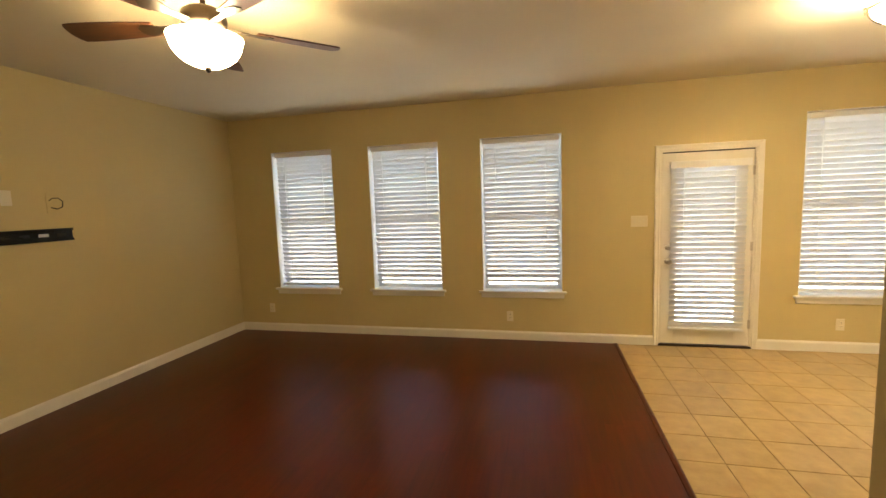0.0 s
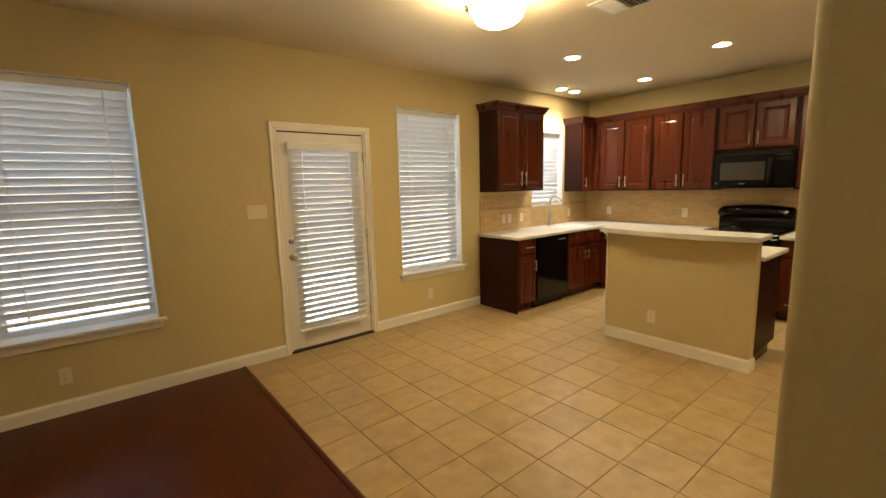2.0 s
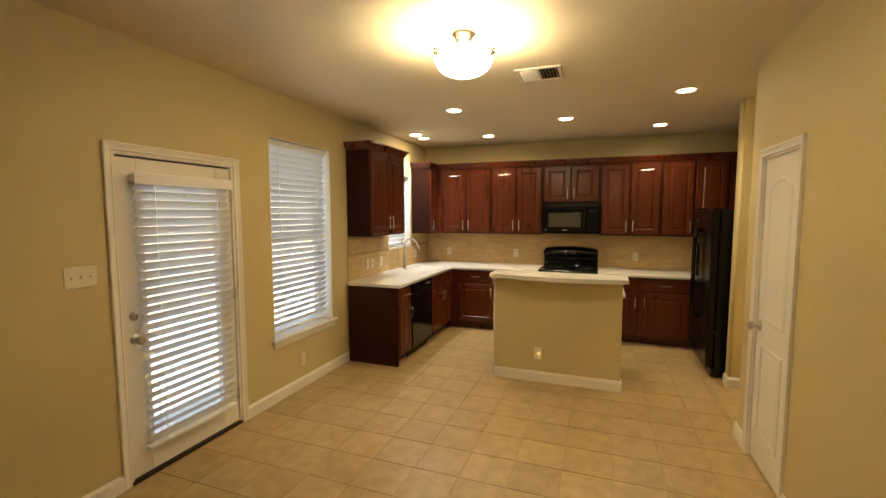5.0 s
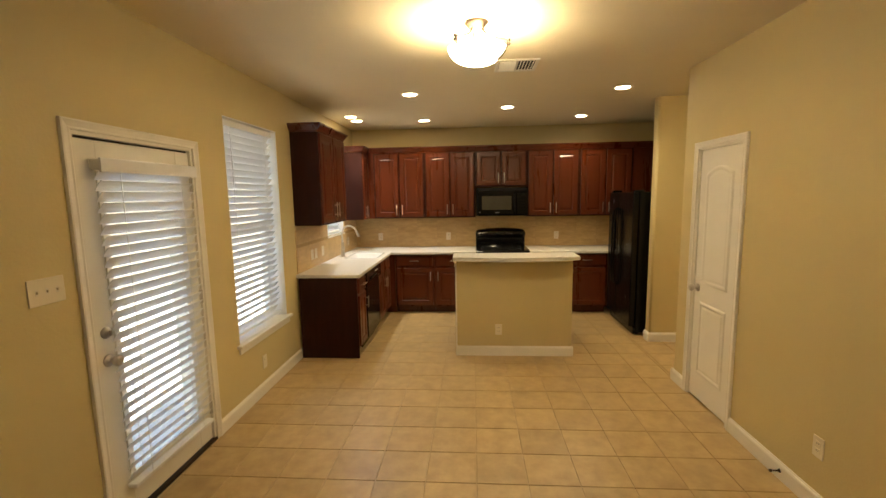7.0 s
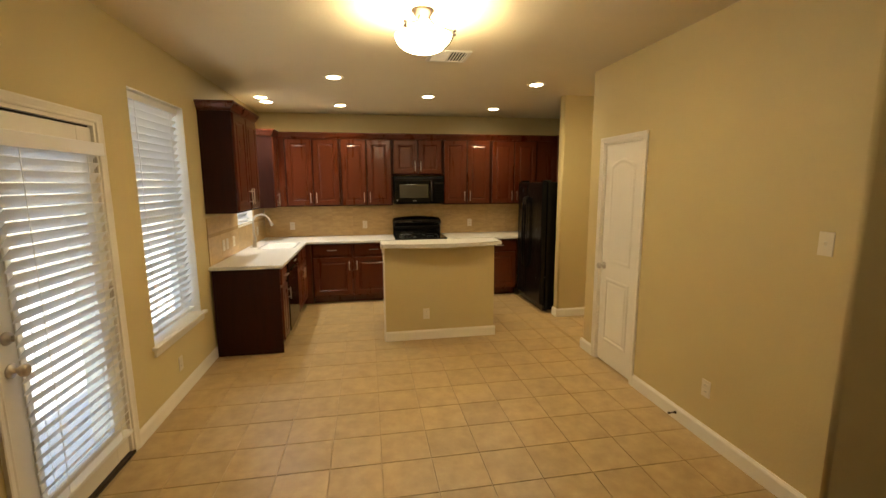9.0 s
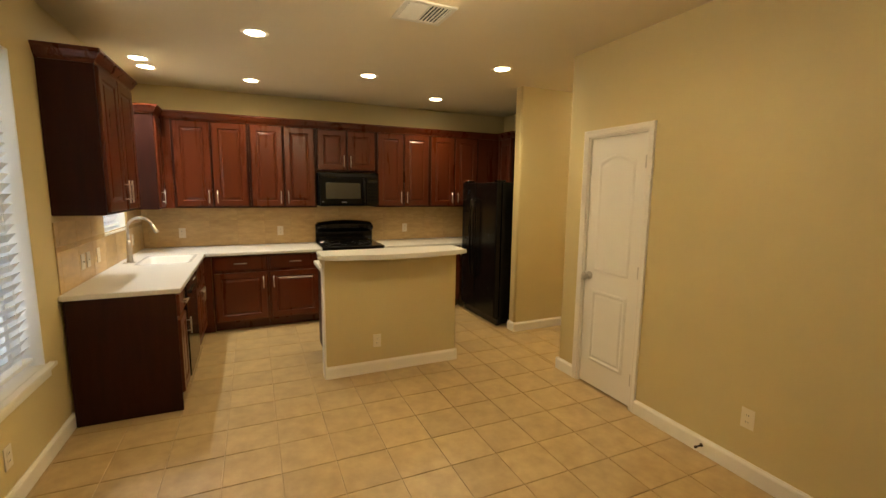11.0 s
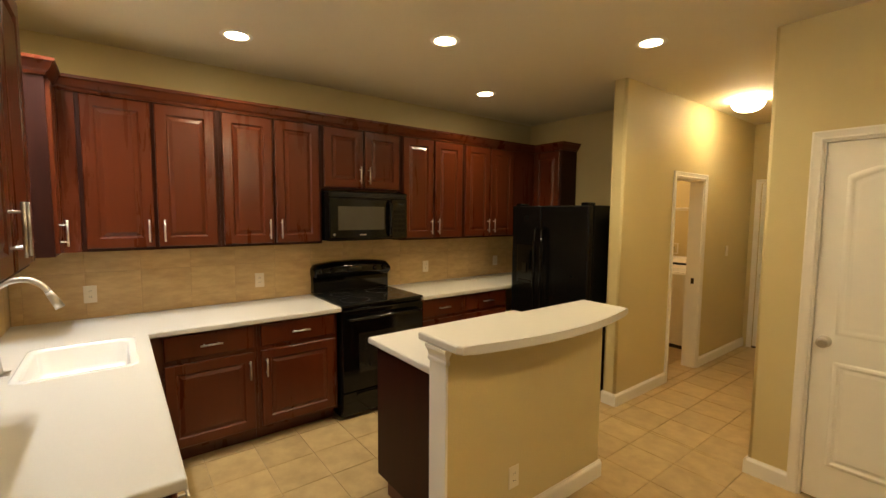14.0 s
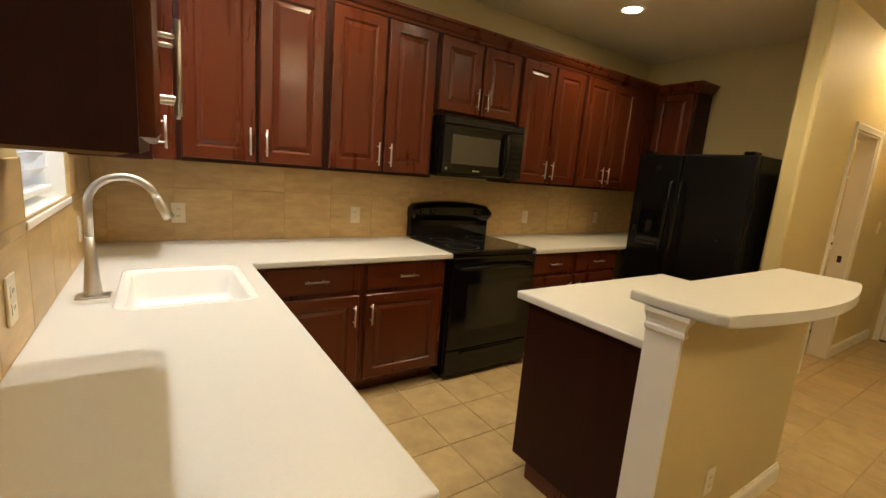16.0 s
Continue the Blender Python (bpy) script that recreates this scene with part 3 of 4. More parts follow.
def base_cabinet(m, w, label, drawers=1, doors=1, false_front=False, end_panel=False, hinge_left=True):
    """A base unit; x across the front, y to the back. The front of its box lies at y 0."""
    c = thing("base_cabinet", m, label, "cabinet", "dark cherry base cabinets")
    h = CTOP - CTHICK
    bm = bmesh.new()
    if false_front:
        box(bm, 0.0005, 0.0, 0.10, w - 0.0005, 0.60, 0.64)
        box(bm, 0.0005, 0.0, 0.64, w - 0.0005, 0.018, h)
    else:
        box(bm, 0.0005, 0.0, 0.10, w - 0.0005, 0.60, h)
    box(bm, 0.0005, 0.085, 0.0, w - 0.0005, 0.60, 0.10)
    part("body", bm, M_CHERRY, c)
    if end_panel:
        part("end_panel", boxed(-0.006, -0.004, 0.0, 0.0, 0.615, h), M_CHERRYSHADE, c, "plain dark cherry end panel")
    g = 0.022
    dz = 0.155
    per = (w - 2 * g - (drawers - 1) * 0.02) / drawers
    for i in range(drawers):
        x = g + i * (per + 0.02)
        bm = bmesh.new()
        loft(bm, panel_rings(per, dz, [(0, 0), (0, -0.014), (0.006, -0.019), (0.012, -0.020), (0.020, -0.020)]))
        bm.transform(pose(x, 0, h - 0.018 - dz))
        d = part("drawer_front", bm, M_CHERRY, c)
        if not false_front:
            bar_pull(d, x + per / 2, h - 0.018 - dz / 2, 0.13, False)
    z0, z1 = 0.125, h - 0.018 - dz - 0.030
    per = (w - 2 * g - (doors - 1) * 0.02) / doors
    for i in range(doors):
        x = g + i * (per + 0.02)
        bm = raised_door(per, z1 - z0)
        bm.transform(pose(x, 0, z0))
        d = part("door", bm, M_CHERRY, c)
        right = (i == 0) if doors == 2 else hinge_left
        bar_pull(d, x + (per - 0.032 if right else 0.032), z1 - 0.115, 0.13, True)
    return c


def crown_run(bm, pts, z0, z1, out=0.05, closed_ends=True):
    """A crown moulding along pts (x, y, nx, ny), mitred by the given outward directions."""
    prof = [(0, 0), (0.008, 0), (0.010, 0.18), (0.022, 0.30), (0.034, 0.55), (0.040, 0.72), (0.050, 0.80), (0.050, 1.0), (0, 1.0)]
    loft(bm, [[(x + nx * d * out / 0.05, y + ny * d * out / 0.05, z0 + (z1 - z0) * k) for d, k in prof] for x, y, nx, ny in pts])


def wall_cabinet(m, w, z0, z1, label, doors=2, depth=0.284, crown=(0, 0), crown_h=0.085, hinge_left=True, pull=True, filler=0.0, pull_z=0.125, pull_l=0.145):
    """A wall unit; crown says whether the moulding turns back at its left and right ends."""
    c = thing("wall_cabinet", m, label, "cabinet", "dark cherry wall cabinets")
    # box in the darkened cherry, so its sides carry painted shade
    part("body", boxed(0.0005, 0, z0, w - 0.0005, depth, z1), M_CHERRYSHADE, c)
    part("bottom_panel", boxed(0.020, 0.022, z0 - 0.004, w - 0.020, depth - 0.004, z0), M_RAWWOOD, c, "pale unfinished underside")
    g = 0.022
    per = (w - filler - 2 * g - (doors - 1) * 0.02) / doors
    for i in range(doors):
        x = g + i * (per + 0.02)
        bm = raised_door(per, z1 - z0 - 0.040)
        bm.transform(pose(x, 0, z0 + 0.018))
        d = part("door", bm, M_CHERRY, c)
        right = (i == 0) if doors == 2 else hinge_left
        if pull:
            bar_pull(d, x + (per - 0.032 if right else 0.032), z0 + pull_z, pull_l, True)
    bm = bmesh.new()
    pts = []
    if crown[0]:
        pts.append((0, depth, -1, 0))
    pts.append((0, 0, -1 if crown[0] else 0, -1))
    pts.append((w, 0, 1 if crown[1] else 0, -1))
    if crown[1]:
        pts.append((w, depth, 1, 0))
    crown_run(bm, pts, z1 - 0.012, z1 + crown_h - 0.012)
    part("crown_moulding", bm, M_CHERRY, c)
    return c


base_cabinet(pose(3.578, BASE_N, 0), 0.325, "narrow dark cherry base cabinet with finished end panel", end_panel=True)
base_cabinet(pose(4.515, BASE_N, 0), 0.795, "dark cherry sink base cabinet with two doors", drawers=2, doors=2, false_front=True)
_E = lambda y, x=BASE_E, z=0.0: pose(x, y, z, 0, 0, -90)
base_cabinet(_E(4.165), 0.565, "dark cherry base cabinet with a drawer over a door")
base_cabinet(_E(3.60), 0.585, "dark cherry base cabinet with drawer beside the range", hinge_left=False)
base_cabinet(_E(2.248), 0.505, "dark cherry base cabinet standing beside the range")
base_cabinet(_E(1.743), 0.575, "dark cherry base cabinet beside the fridge", hinge_left=False)
_b = bmesh.new()
box(_b, 5.312, 4.166, 0.10, 5.33, 4.258, CTOP - CTHICK)
box(_b, 5.385, 4.166, 0.0, 5.40, 4.335, 0.10)
tagged(new("filler_strip", finish("filler_strip", _b, M_CHERRY)), "dark cherry filler strip in the cabinet corner", "filler")

# wall units
wall_cabinet(pose(3.605, UP_N, 0), 0.875, 1.414, 2.375, "tall dark cherry wall cabinet beside the sink window", crown=(1, 1), pull_z=0.150, pull_l=0.165)
wall_cabinet(pose(5.345, UP_N, 0), 0.300, UP_Z0, 2.335, "narrow dark cherry corner wall cabinet", doors=1, crown=(1, 0), hinge_left=False)
_U = lambda y: pose(UP_E, y, 0, 0, 0, -90)
wall_cabinet(_U(4.505), 0.76, UP_Z0, 2.335, "dark cherry two-door wall cabinet over the counter", depth=0.298)
wall_cabinet(_U(3.745), 0.745, UP_Z0, 2.335, "dark cherry two-door wall cabinet over the counter", depth=0.298)
wall_cabinet(_U(3.0), 0.75, 1.815, 2.335, "short dark cherry wall cabinet over the microwave", depth=0.298)
wall_cabinet(_U(2.25), 0.745, UP_Z0, 2.335, "dark cherry two-door wall cabinet beside the microwave", depth=0.298)
wall_cabinet(_U(1.505), 0.745, UP_Z0, 2.335, "dark cherry two-door wall cabinet near the fridge", depth=0.298)
wall_cabinet(pose(5.643, 0.430, 0, 0, 0, 180), 0.393, UP_Z0, 2.335, "dark cherry wall cabinet in the fridge corner", doors=1, crown=(0, 1), pull=False, depth=0.265)
_b = bmesh.new()
box(_b, UP_E - 0.002, 0.431, UP_Z0, UP_E + 0.29, 0.7595, 2.335)
crown_run(_b, [(UP_E - 0.002, 0.7595, -1, 0), (UP_E - 0.002, 0.380, -1, 0)], 2.323, 2.408)
tagged(new("filler_strip", finish("filler_strip", _b, M_CHERRY)), "dark cherry filler between two wall cabinets", "filler")
_b = bmesh.new()
box(_b, UP_E - 0.002, 4.506, UP_Z0, UP_E + 0.29, 4.603, 2.335)
crown_run(_b, [(UP_E - 0.002, 4.65, -1, 0), (UP_E - 0.002, 4.505, -1, 0)], 2.323, 2.408)
tagged(new("filler_strip", finish("filler_strip", _b, M_CHERRY)), "dark cherry filler between two wall cabinets", "filler")

# countertop with the sink cut out and the range between
SINK = (4.705, 5.235, 4.305, 4.700)
RANGE_Y = (2.245, 3.003)
_b = wall_mesh("z", CTOP - CTHICK, CTOP, 3.552, EAST - 0.001, KITCH_S + 0.001, NORTH - 0.001,
               [(3.552, 5.272, KITCH_S + 0.001, 4.215), SINK, (5.272, EAST - 0.001, *RANGE_Y)])
bmesh.ops.recalc_face_normals(_b, faces=_b.faces)
bmesh.ops.dissolve_limit(_b, angle_limit=0.01, verts=_b.verts, edges=_b.edges)
bmesh.ops.bevel(_b, geom=[e for e in _b.edges if len(e.link_faces) == 2 and e.calc_face_angle() > 0.5], offset=0.008, segments=3, affect="EDGES", profile=0.5)
tagged(new("countertop", finish("countertop", _b, M_COUNTER)), "off-white solid surface countertop with rounded edges", "countertop")


def sink():
    s = thing("kitchen_sink", pose(SINK[0], SINK[2], CTOP), "white integrated single-bowl kitchen sink in the counter", "sink")
    w, l = SINK[1] - SINK[0], SINK[3] - SINK[2]

    def rr(d, z, r=0.05):
        pts = []
        for cx, cy, a in ((w - d - r, d + r, -90), (w - d - r, l - d - r, 0), (d + r, l - d - r, 90), (d + r, d + r, 180)):
            pts += [(cx + r * math.cos(radians(a + k * 18)), cy + r * math.sin(radians(a + k * 18)), z) for k in range(6)]
        return pts
    bm = bmesh.new()
    loft(bm, [rr(-0.026, -0.002), rr(-0.026, 0.0008), rr(-0.018, 0.0014), rr(-0.002, 0.0008), rr(0.006, -0.004), rr(0.010, -0.014), rr(0.018, -0.115), rr(0.024, -0.130), rr(0.036, -0.141), rr(0.056, -0.146, 0.06), rr(0.12, -0.149, 0.07)], cap0=False)
    for f in bm.faces:
        f.smooth = True
    part("bowl", bm, M_SINK, s)
    bm = bmesh.new()
    lathe(bm, [(0.045, -0.150), (0.045, -0.1455), (0.034, -0.1445), (0.028, -0.148), (0.006, -0.147)], w / 2, l / 2, 24)
    part("drain", bm, M_NICKEL, s, "steel drain")


sink()


def faucet():
    f = thing("faucet", pose(4.87, 4.785, CTOP), "tall brushed nickel gooseneck faucet standing behind the sink", "faucet")
    part("base_plate", boxed(-0.030, -0.048, 0, 0.030, 0.048, 0.008, bevel=0.003), M_NICKEL, f)
    bm = bmesh.new()
    lathe(bm, [(0.027, 0.006), (0.026, 0.02), (0.022, 0.07), (0.017, 0.15), (0.0135, 0.21)], n=24)
    part("body", bm, M_NICKEL, f)
    pts, r = [(0, 0, 0.20), (0, 0, 0.30)], 0.098
    for k in range(1, 15):
        a = radians(180 - k * 11.4)
        pts.append((0, -r - r * math.cos(a), 0.315 + r * math.sin(a)))
    bm = bmesh.new()
    tube(bm, pts, 0.0125, 16)
    part("spout", bm, M_NICKEL, f)
    e = Vector(pts[-1])
    dd = (e - Vector(pts[-2])).normalized()
    bm = bmesh.new()
    tube(bm, [e, e + dd * 0.015, e + dd * 0.05, e + dd * 0.085], [0.0135, 0.0155, 0.0175, 0.0185], 16)
    part("spray_head", bm, M_NICKEL, f)
    bm = bmesh.new()
    tube(bm, [(0.018, 0, 0.055), (0.040, 0, 0.058)], 0.013, 12)
    tube(bm, [(0.038, 0, 0.058), (0.050, -0.006, 0.085), (0.058, -0.010, 0.135)], [0.008, 0.006, 0.005], 10)
    part("lever", bm, M_NICKEL, f)


faucet()


def dishwasher():
    d = thing("dishwasher", pose(3.906, BASE_N, 0), "black built-in dishwasher under the counter", "dishwasher")
    part("body", boxed(0, 0.0, 0.10, 0.605, 0.58, CTOP - CTHICK - 0.002), M_BLACK, d)
    part("toe_panel", boxed(0.003, 0.05, 0.0, 0.602, 0.07, 0.10), M_BLACK, d)
    part("door", boxed(0.003, -0.026, 0.115, 0.602, -0.001, 0.745, bevel=0.005), M_BLACK, d)
    part("control_panel", boxed(0.003, -0.030, 0.750, 0.602, -0.001, 0.862, bevel=0.006), M_BLACK, d)
    part("handle", boxed(0.16, -0.046, 0.752, 0.445, -0.030, 0.775, bevel=0.004), M_BLACK, d)
    for i in range(5):
        part("button", boxed(0.40 + i * 0.03, -0.033, 0.81, 0.418 + i * 0.03, -0.030, 0.818), M_VENT, d)


dishwasher()


def kitchen_range():
    w = 0.752
    r = thing("range", _E(3.000, 5.305), "glossy black freestanding electric range between the counters", "range")
    part("body", boxed(0, 0.0, 0.02, w, 0.60, 0.893, bevel=0.003), M_BLACK, r)
    for x in (0.05, w - 0.05):
        for y in (0.06, 0.54):
            b = bmesh.new()
            lathe(b, [(0.018, 0), (0.018, 0.022)], x, y, 12)
            part("foot", b, M_RUBBER, r)
    part("cooktop", boxed(-0.003, -0.022, 0.893, w + 0.003, 0.565, 0.915, bevel=0.007, seg=3), M_DARKGLASS, r)
    for x, y, q in ((0.19, 0.14, 0.115), (0.56, 0.14, 0.085), (0.19, 0.41, 0.085), (0.56, 0.41, 0.115)):
        b = bmesh.new()
        n = 40
        loft(b, [[(x + (q + d) * math.cos(2 * math.pi * i / n), y + (q + d) * math.sin(2 * math.pi * i / n), 0.9153) for i in range(n)] for d in (0, 0.004)], False, False)
        part("burner_ring", b, M_RING, r)
    door = part("oven_door", boxed(0.004, -0.034, 0.225, w - 0.004, -0.001, 0.872, bevel=0.008, seg=3), M_BLACK, r)
    part("door_window", boxed(0.14, -0.0365, 0.36, w - 0.14, -0.033, 0.68, bevel=0.001), M_SMOKE, door, "smoked oven window")
    b = bmesh.new()
    tube(b, [(0.05, -0.034, 0.80), (0.055, -0.075, 0.806), (0.10, -0.084, 0.808), (w / 2, -0.090, 0.81), (w - 0.10, -0.084, 0.808), (w - 0.055, -0.075, 0.806), (w - 0.05, -0.034, 0.80)], 0.013, 12)
    part("handle", b, M_BLACK, door)
    dr = part("drawer", boxed(0.004, -0.030, 0.040, w - 0.004, -0.001, 0.218, bevel=0.006, seg=3), M_BLACK, r)
    part("drawer_grip", boxed(0.12, -0.040, 0.178, w - 0.12, -0.029, 0.205, bevel=0.005), M_BLACK, dr)
    # backguard: a plain riser under a bulging console with an arched top
    g = part("backguard", boxed(0.004, 0.572, 0.913, w - 0.004, 0.630, 1.075, bevel=0.003), M_BLACK, r)
    b = bmesh.new()
    n = 28
    rings = []
    for i in range(n + 1):
        u = i / n
        end = min(1.0, (1 - abs(2 * u - 1)) / 0.07)
        k = 0.55 + 0.45 * math.sqrt(1 - (1 - end) ** 2)
        top = 1.158 + 0.034 * math.sin(math.pi * u) ** 0.7
        mid, hh = 1.100, (top - 1.100) * k
        lo = 0.062 * k
        rings.append([(w * u, y, mid + z) for y, z in ((0.630, -lo), (0.572, -lo), (0.548, -lo * 0.92), (0.532, -lo * 0.60), (0.528, -lo * 0.1),
                                                         (0.532, hh * 0.35), (0.544, hh * 0.68), (0.562, hh * 0.90), (0.585, hh), (0.630, hh))])
    loft(b, rings)
    bmesh.ops.recalc_face_normals(b, faces=b.faces)
    for f in b.faces:
        f.smooth = len(f.verts) == 4
    part("console", b, M_BLACK, g, "glossy black rounded control console")
    for x in (0.075, 0.165, w - 0.165, w - 0.075):
        b = bmesh.new()
        lathe(b, [(0.024, 0), (0.022, 0.018), (0.018, 0.024)], n=20)
        box(b, -0.004, -0.019, 0.018, 0.004, 0.019, 0.029, bevel=0.001)
        b.transform(pose(x, 0.533, 1.112, 78))
        part("knob", b, M_BLACK, g)
        b = bmesh.new()
        lathe(b, [(0.027, 0), (0.027, 0.002), (0.024, 0.002)], n=20)
        b.transform(pose(x, 0.5315, 1.112, 78))
        part("knob_ring", b, M_SMOKE, g)
    b = boxed(-0.07, -0.018, -0.004, 0.07, 0.018, 0.0035, bevel=0.001)
    b.transform(pose(w / 2, 0.529, 1.112, 80))
    part("clock_display", b, M_SMOKE, g)
    part("rear_trim", boxed(0.05, 0.556, 0.915, w - 0.05, 0.573, 0.926, bevel=0.003), M_BLACK, g)

kitchen_range()


def microwave():
    w, h = 0.745, 0.405
    m = thing("microwave", _E(2.988, 5.562, 1.395), "black over-the-range microwave under a wall cabinet", "microwave")
    part("body", boxed(0, 0.0, 0, w, 0.384, h - 0.002, bevel=0.004), M_BLACK, m)
    part("vent_grille", boxed(0.004, -0.020, h - 0.055, w - 0.004, -0.001, h - 0.006, bevel=0.006), M_BLACK, m)
    for i in range(3):
        part("vent_slot", boxed(0.03, -0.0215, h - 0.047 + i * 0.012, w - 0.03, -0.0195, h - 0.042 + i * 0.012), M_DARK, m)
    d = part("door", boxed(0.004, -0.030, 0.012, 0.575, -0.001, h - 0.058, bevel=0.010, seg=3), M_BLACK, m)
    part("door_window", boxed(0.080, -0.0315, 0.085, 0.505, -0.029, h - 0.125, bevel=0.001), M_MWGLASS, d, "smoked glass window")
    b = bmesh.new()
    tube(b, [(0.549, -0.028, 0.035), (0.552, -0.058, 0.055), (0.554, -0.066, 0.18), (0.552, -0.058, 0.305), (0.549, -0.028, 0.325)], 0.016, 12)
    part("handle", b, M_BLACK, d)
    c = part("control_panel", boxed(0.582, -0.026, 0.012, w - 0.004, -0.001, h - 0.058, bevel=0.006), M_BLACK, m)
    part("display", boxed(0.605, -0.028, 0.285, w - 0.03, -0.0255, 0.315), M_SMOKE, c)
    for j in range(5):
        for i in range(3):
            part("button", boxed(0.605 + i * 0.040, -0.0275, 0.06 + j * 0.042, 0.633 + i * 0.040, -0.0255, 0.084 + j * 0.042), M_BLACKTEX, c)
    part("badge", boxed(0.27, -0.0318, 0.040, 0.33, -0.030, 0.050), M_NICKEL, d)
    b = bmesh.new()
    lathe(b, [(0.010, 0.0), (0.010, 0.0015), (0.008, 0.002)], n=16)
    b.transform(pose(0.045, -0.0295, 0.050, 90))
    part("emblem", b, M_NICKEL, d)
    part("underside", boxed(0.03, 0.02, -0.006, w - 0.03, 0.36, 0.0), M_DARK, m)


microwave()


def fridge():
    w, h = 0.875, 1.70
    f = thing("refrigerator", pose(5.245, 1.195, 0, 0, 0, 180), "black side-by-side refrigerator with an ice dispenser", "refrigerator")
    part("body", boxed(0.004, 0.075, 0.03, w - 0.004, 0.72, h, bevel=0.006), M_BLACKTEX, f)
    part("toe_grille", boxed(0.01, 0.05, 0.012, w - 0.01, 0.08, 0.095, bevel=0.003), M_BLACK, f)
    for x in (0.08, w - 0.08):
        for y in (0.12, 0.66):
            b = bmesh.new()
            lathe(b, [(0.02, 0), (0.02, 0.032)], x, y, 12)
            part("foot", b, M_RUBBER, f)
    sp = 0.372
    left = part("door", boxed(0.002, 0.0, 0.105, sp - 0.003, 0.068, h, bevel=0.014, seg=3), M_BLACKTEX, f, "narrow freezer door")
    right = part("door", boxed(sp + 0.003, 0.0, 0.105, w - 0.002, 0.068, h, bevel=0.014, seg=3), M_BLACKTEX, f)
    for p, x in ((left, sp - 0.040), (right, sp + 0.040)):
        b = bmesh.new()
        tube(b, [(x, 0.004, 1.50), (x, -0.045, 1.47), (x, -0.055, 1.30), (x, -0.056, 1.00), (x, -0.055, 0.72), (x, -0.045, 0.56), (x, 0.004, 0.53)], 0.0135, 12)
        part("handle", b, M_BLACK, p, "curved black handle")
    disp = part("dispenser", boxed(0.085, -0.012, 0.955, 0.295, -0.0005, 1.335, bevel=0.006), M_BLACK, left, "glossy black dispenser panel")
    part("recess", boxed(0.105, -0.0135, 0.985, 0.275, -0.0115, 1.205), M_BLACK, left)
    part("paddle", boxed(0.165, -0.022, 1.06, 0.215, -0.0135, 1.16, bevel=0.003), M_SMOKE, left)
    part("tray", boxed(0.105, -0.030, 0.975, 0.275, -0.0135, 0.990, bevel=0.003), M_BLACK, left)
    for x in (0.03, w - 0.10):
        part("hinge_cover", boxed(x, 0.02, h, x + 0.07, 0.13, h + 0.024, bevel=0.006), M_BLACK, f)


fridge()

# island: low wall, post trim, cabinet, counter and raised bar
IW0, IW1, IY0, IY1 = 3.697, 3.805, 2.02, 3.217
structure("wall_island", boxed(IW0, IY0, 0, IW1, IY1, 1.040, bevel=0.003), M_WALL, "low tan painted island wall", "island wall")
baseboard(IW0, IY0 - 0.016, IW0, IY1, -1, 0)
baseboard(IW0, IY0, IW1, IY0, 0, -1)
_b = bmesh.new()
box(_b, IW0 - 0.012, IY1, 0.0, IW1 + 0.004, IY1 + 0.014, 0.985, bevel=0.003)
loft(_b, [[(IW0 - 0.012 - d, IY1 - 0.001, z), (IW1 + 0.004, IY1 - 0.001, z), (IW1 + 0.004, IY1 + 0.014 + d, z), (IW0 - 0.012 - d, IY1 + 0.014 + d, z)]
          for d, z in ((0.003, 0.960), (0.010, 0.966), (0.010, 0.978), (0.005, 0.985), (0.007, 0.998), (0.016, 1.015), (0.024, 1.025), (0.024, 1.039))])
structure("trim_post", _b, M_TRIM, "white painted end post with a small capital", "trim")
_c = thing("island_cabinet", pose(IW1, IY0, 0), "dark cherry island cabinet with a plain end panel", "cabinet")
part("body", boxed(0.001, 0.02, 0.10, 0.585, 1.145, CTOP - CTHICK), M_CHERRY, _c)
part("toe_kick", boxed(0.001, 0.03, 0.0, 0.515, 1.135, 0.10), M_CHERRY, _c)
part("end_panel", boxed(0.001, 1.145, 0.10, 0.590, 1.157, CTOP - CTHICK), M_CHERRYSHADE, _c, "plain cherry end panel")
part("end_panel", boxed(0.001, 0.008, 0.10, 0.590, 0.02, CTOP - CTHICK), M_CHERRYSHADE, _c)
for _y0 in (0.03, 0.592):
    _b = raised_door(0.540, 0.60)
    _b.transform(pose(0.585, _y0, 0.13, 0, 0, 90))
    part("door", _b, M_CHERRY, _c)
_b = boxed(IW1 + 0.001, IY0 - 0.03, CTOP - CTHICK, 4.455, IY1 - 0.010, CTOP, bevel=0.008, seg=3)
tagged(new("island_countertop", finish("island_countertop", _b, M_COUNTER)), "off-white solid surface island countertop", "countertop")
_n = 20
_out = [(3.867, 1.978), (3.867, 3.252), (3.592, 3.252)]
_arc = [(3.577 - 0.105 * math.sin(math.pi * (0.04 + 0.92 * i / _n)), 3.237 - (3.237 - 1.978) * i / _n) for i in range(_n + 1)]
_b = bmesh.new()
prism(_b, _out + _arc, 1.040, 1.080, bevel=0.010)
tagged(new("bar_top", finish("bar_top", _b, M_COUNTER)), "off-white raised bar top with a bowed front edge", "countertop")

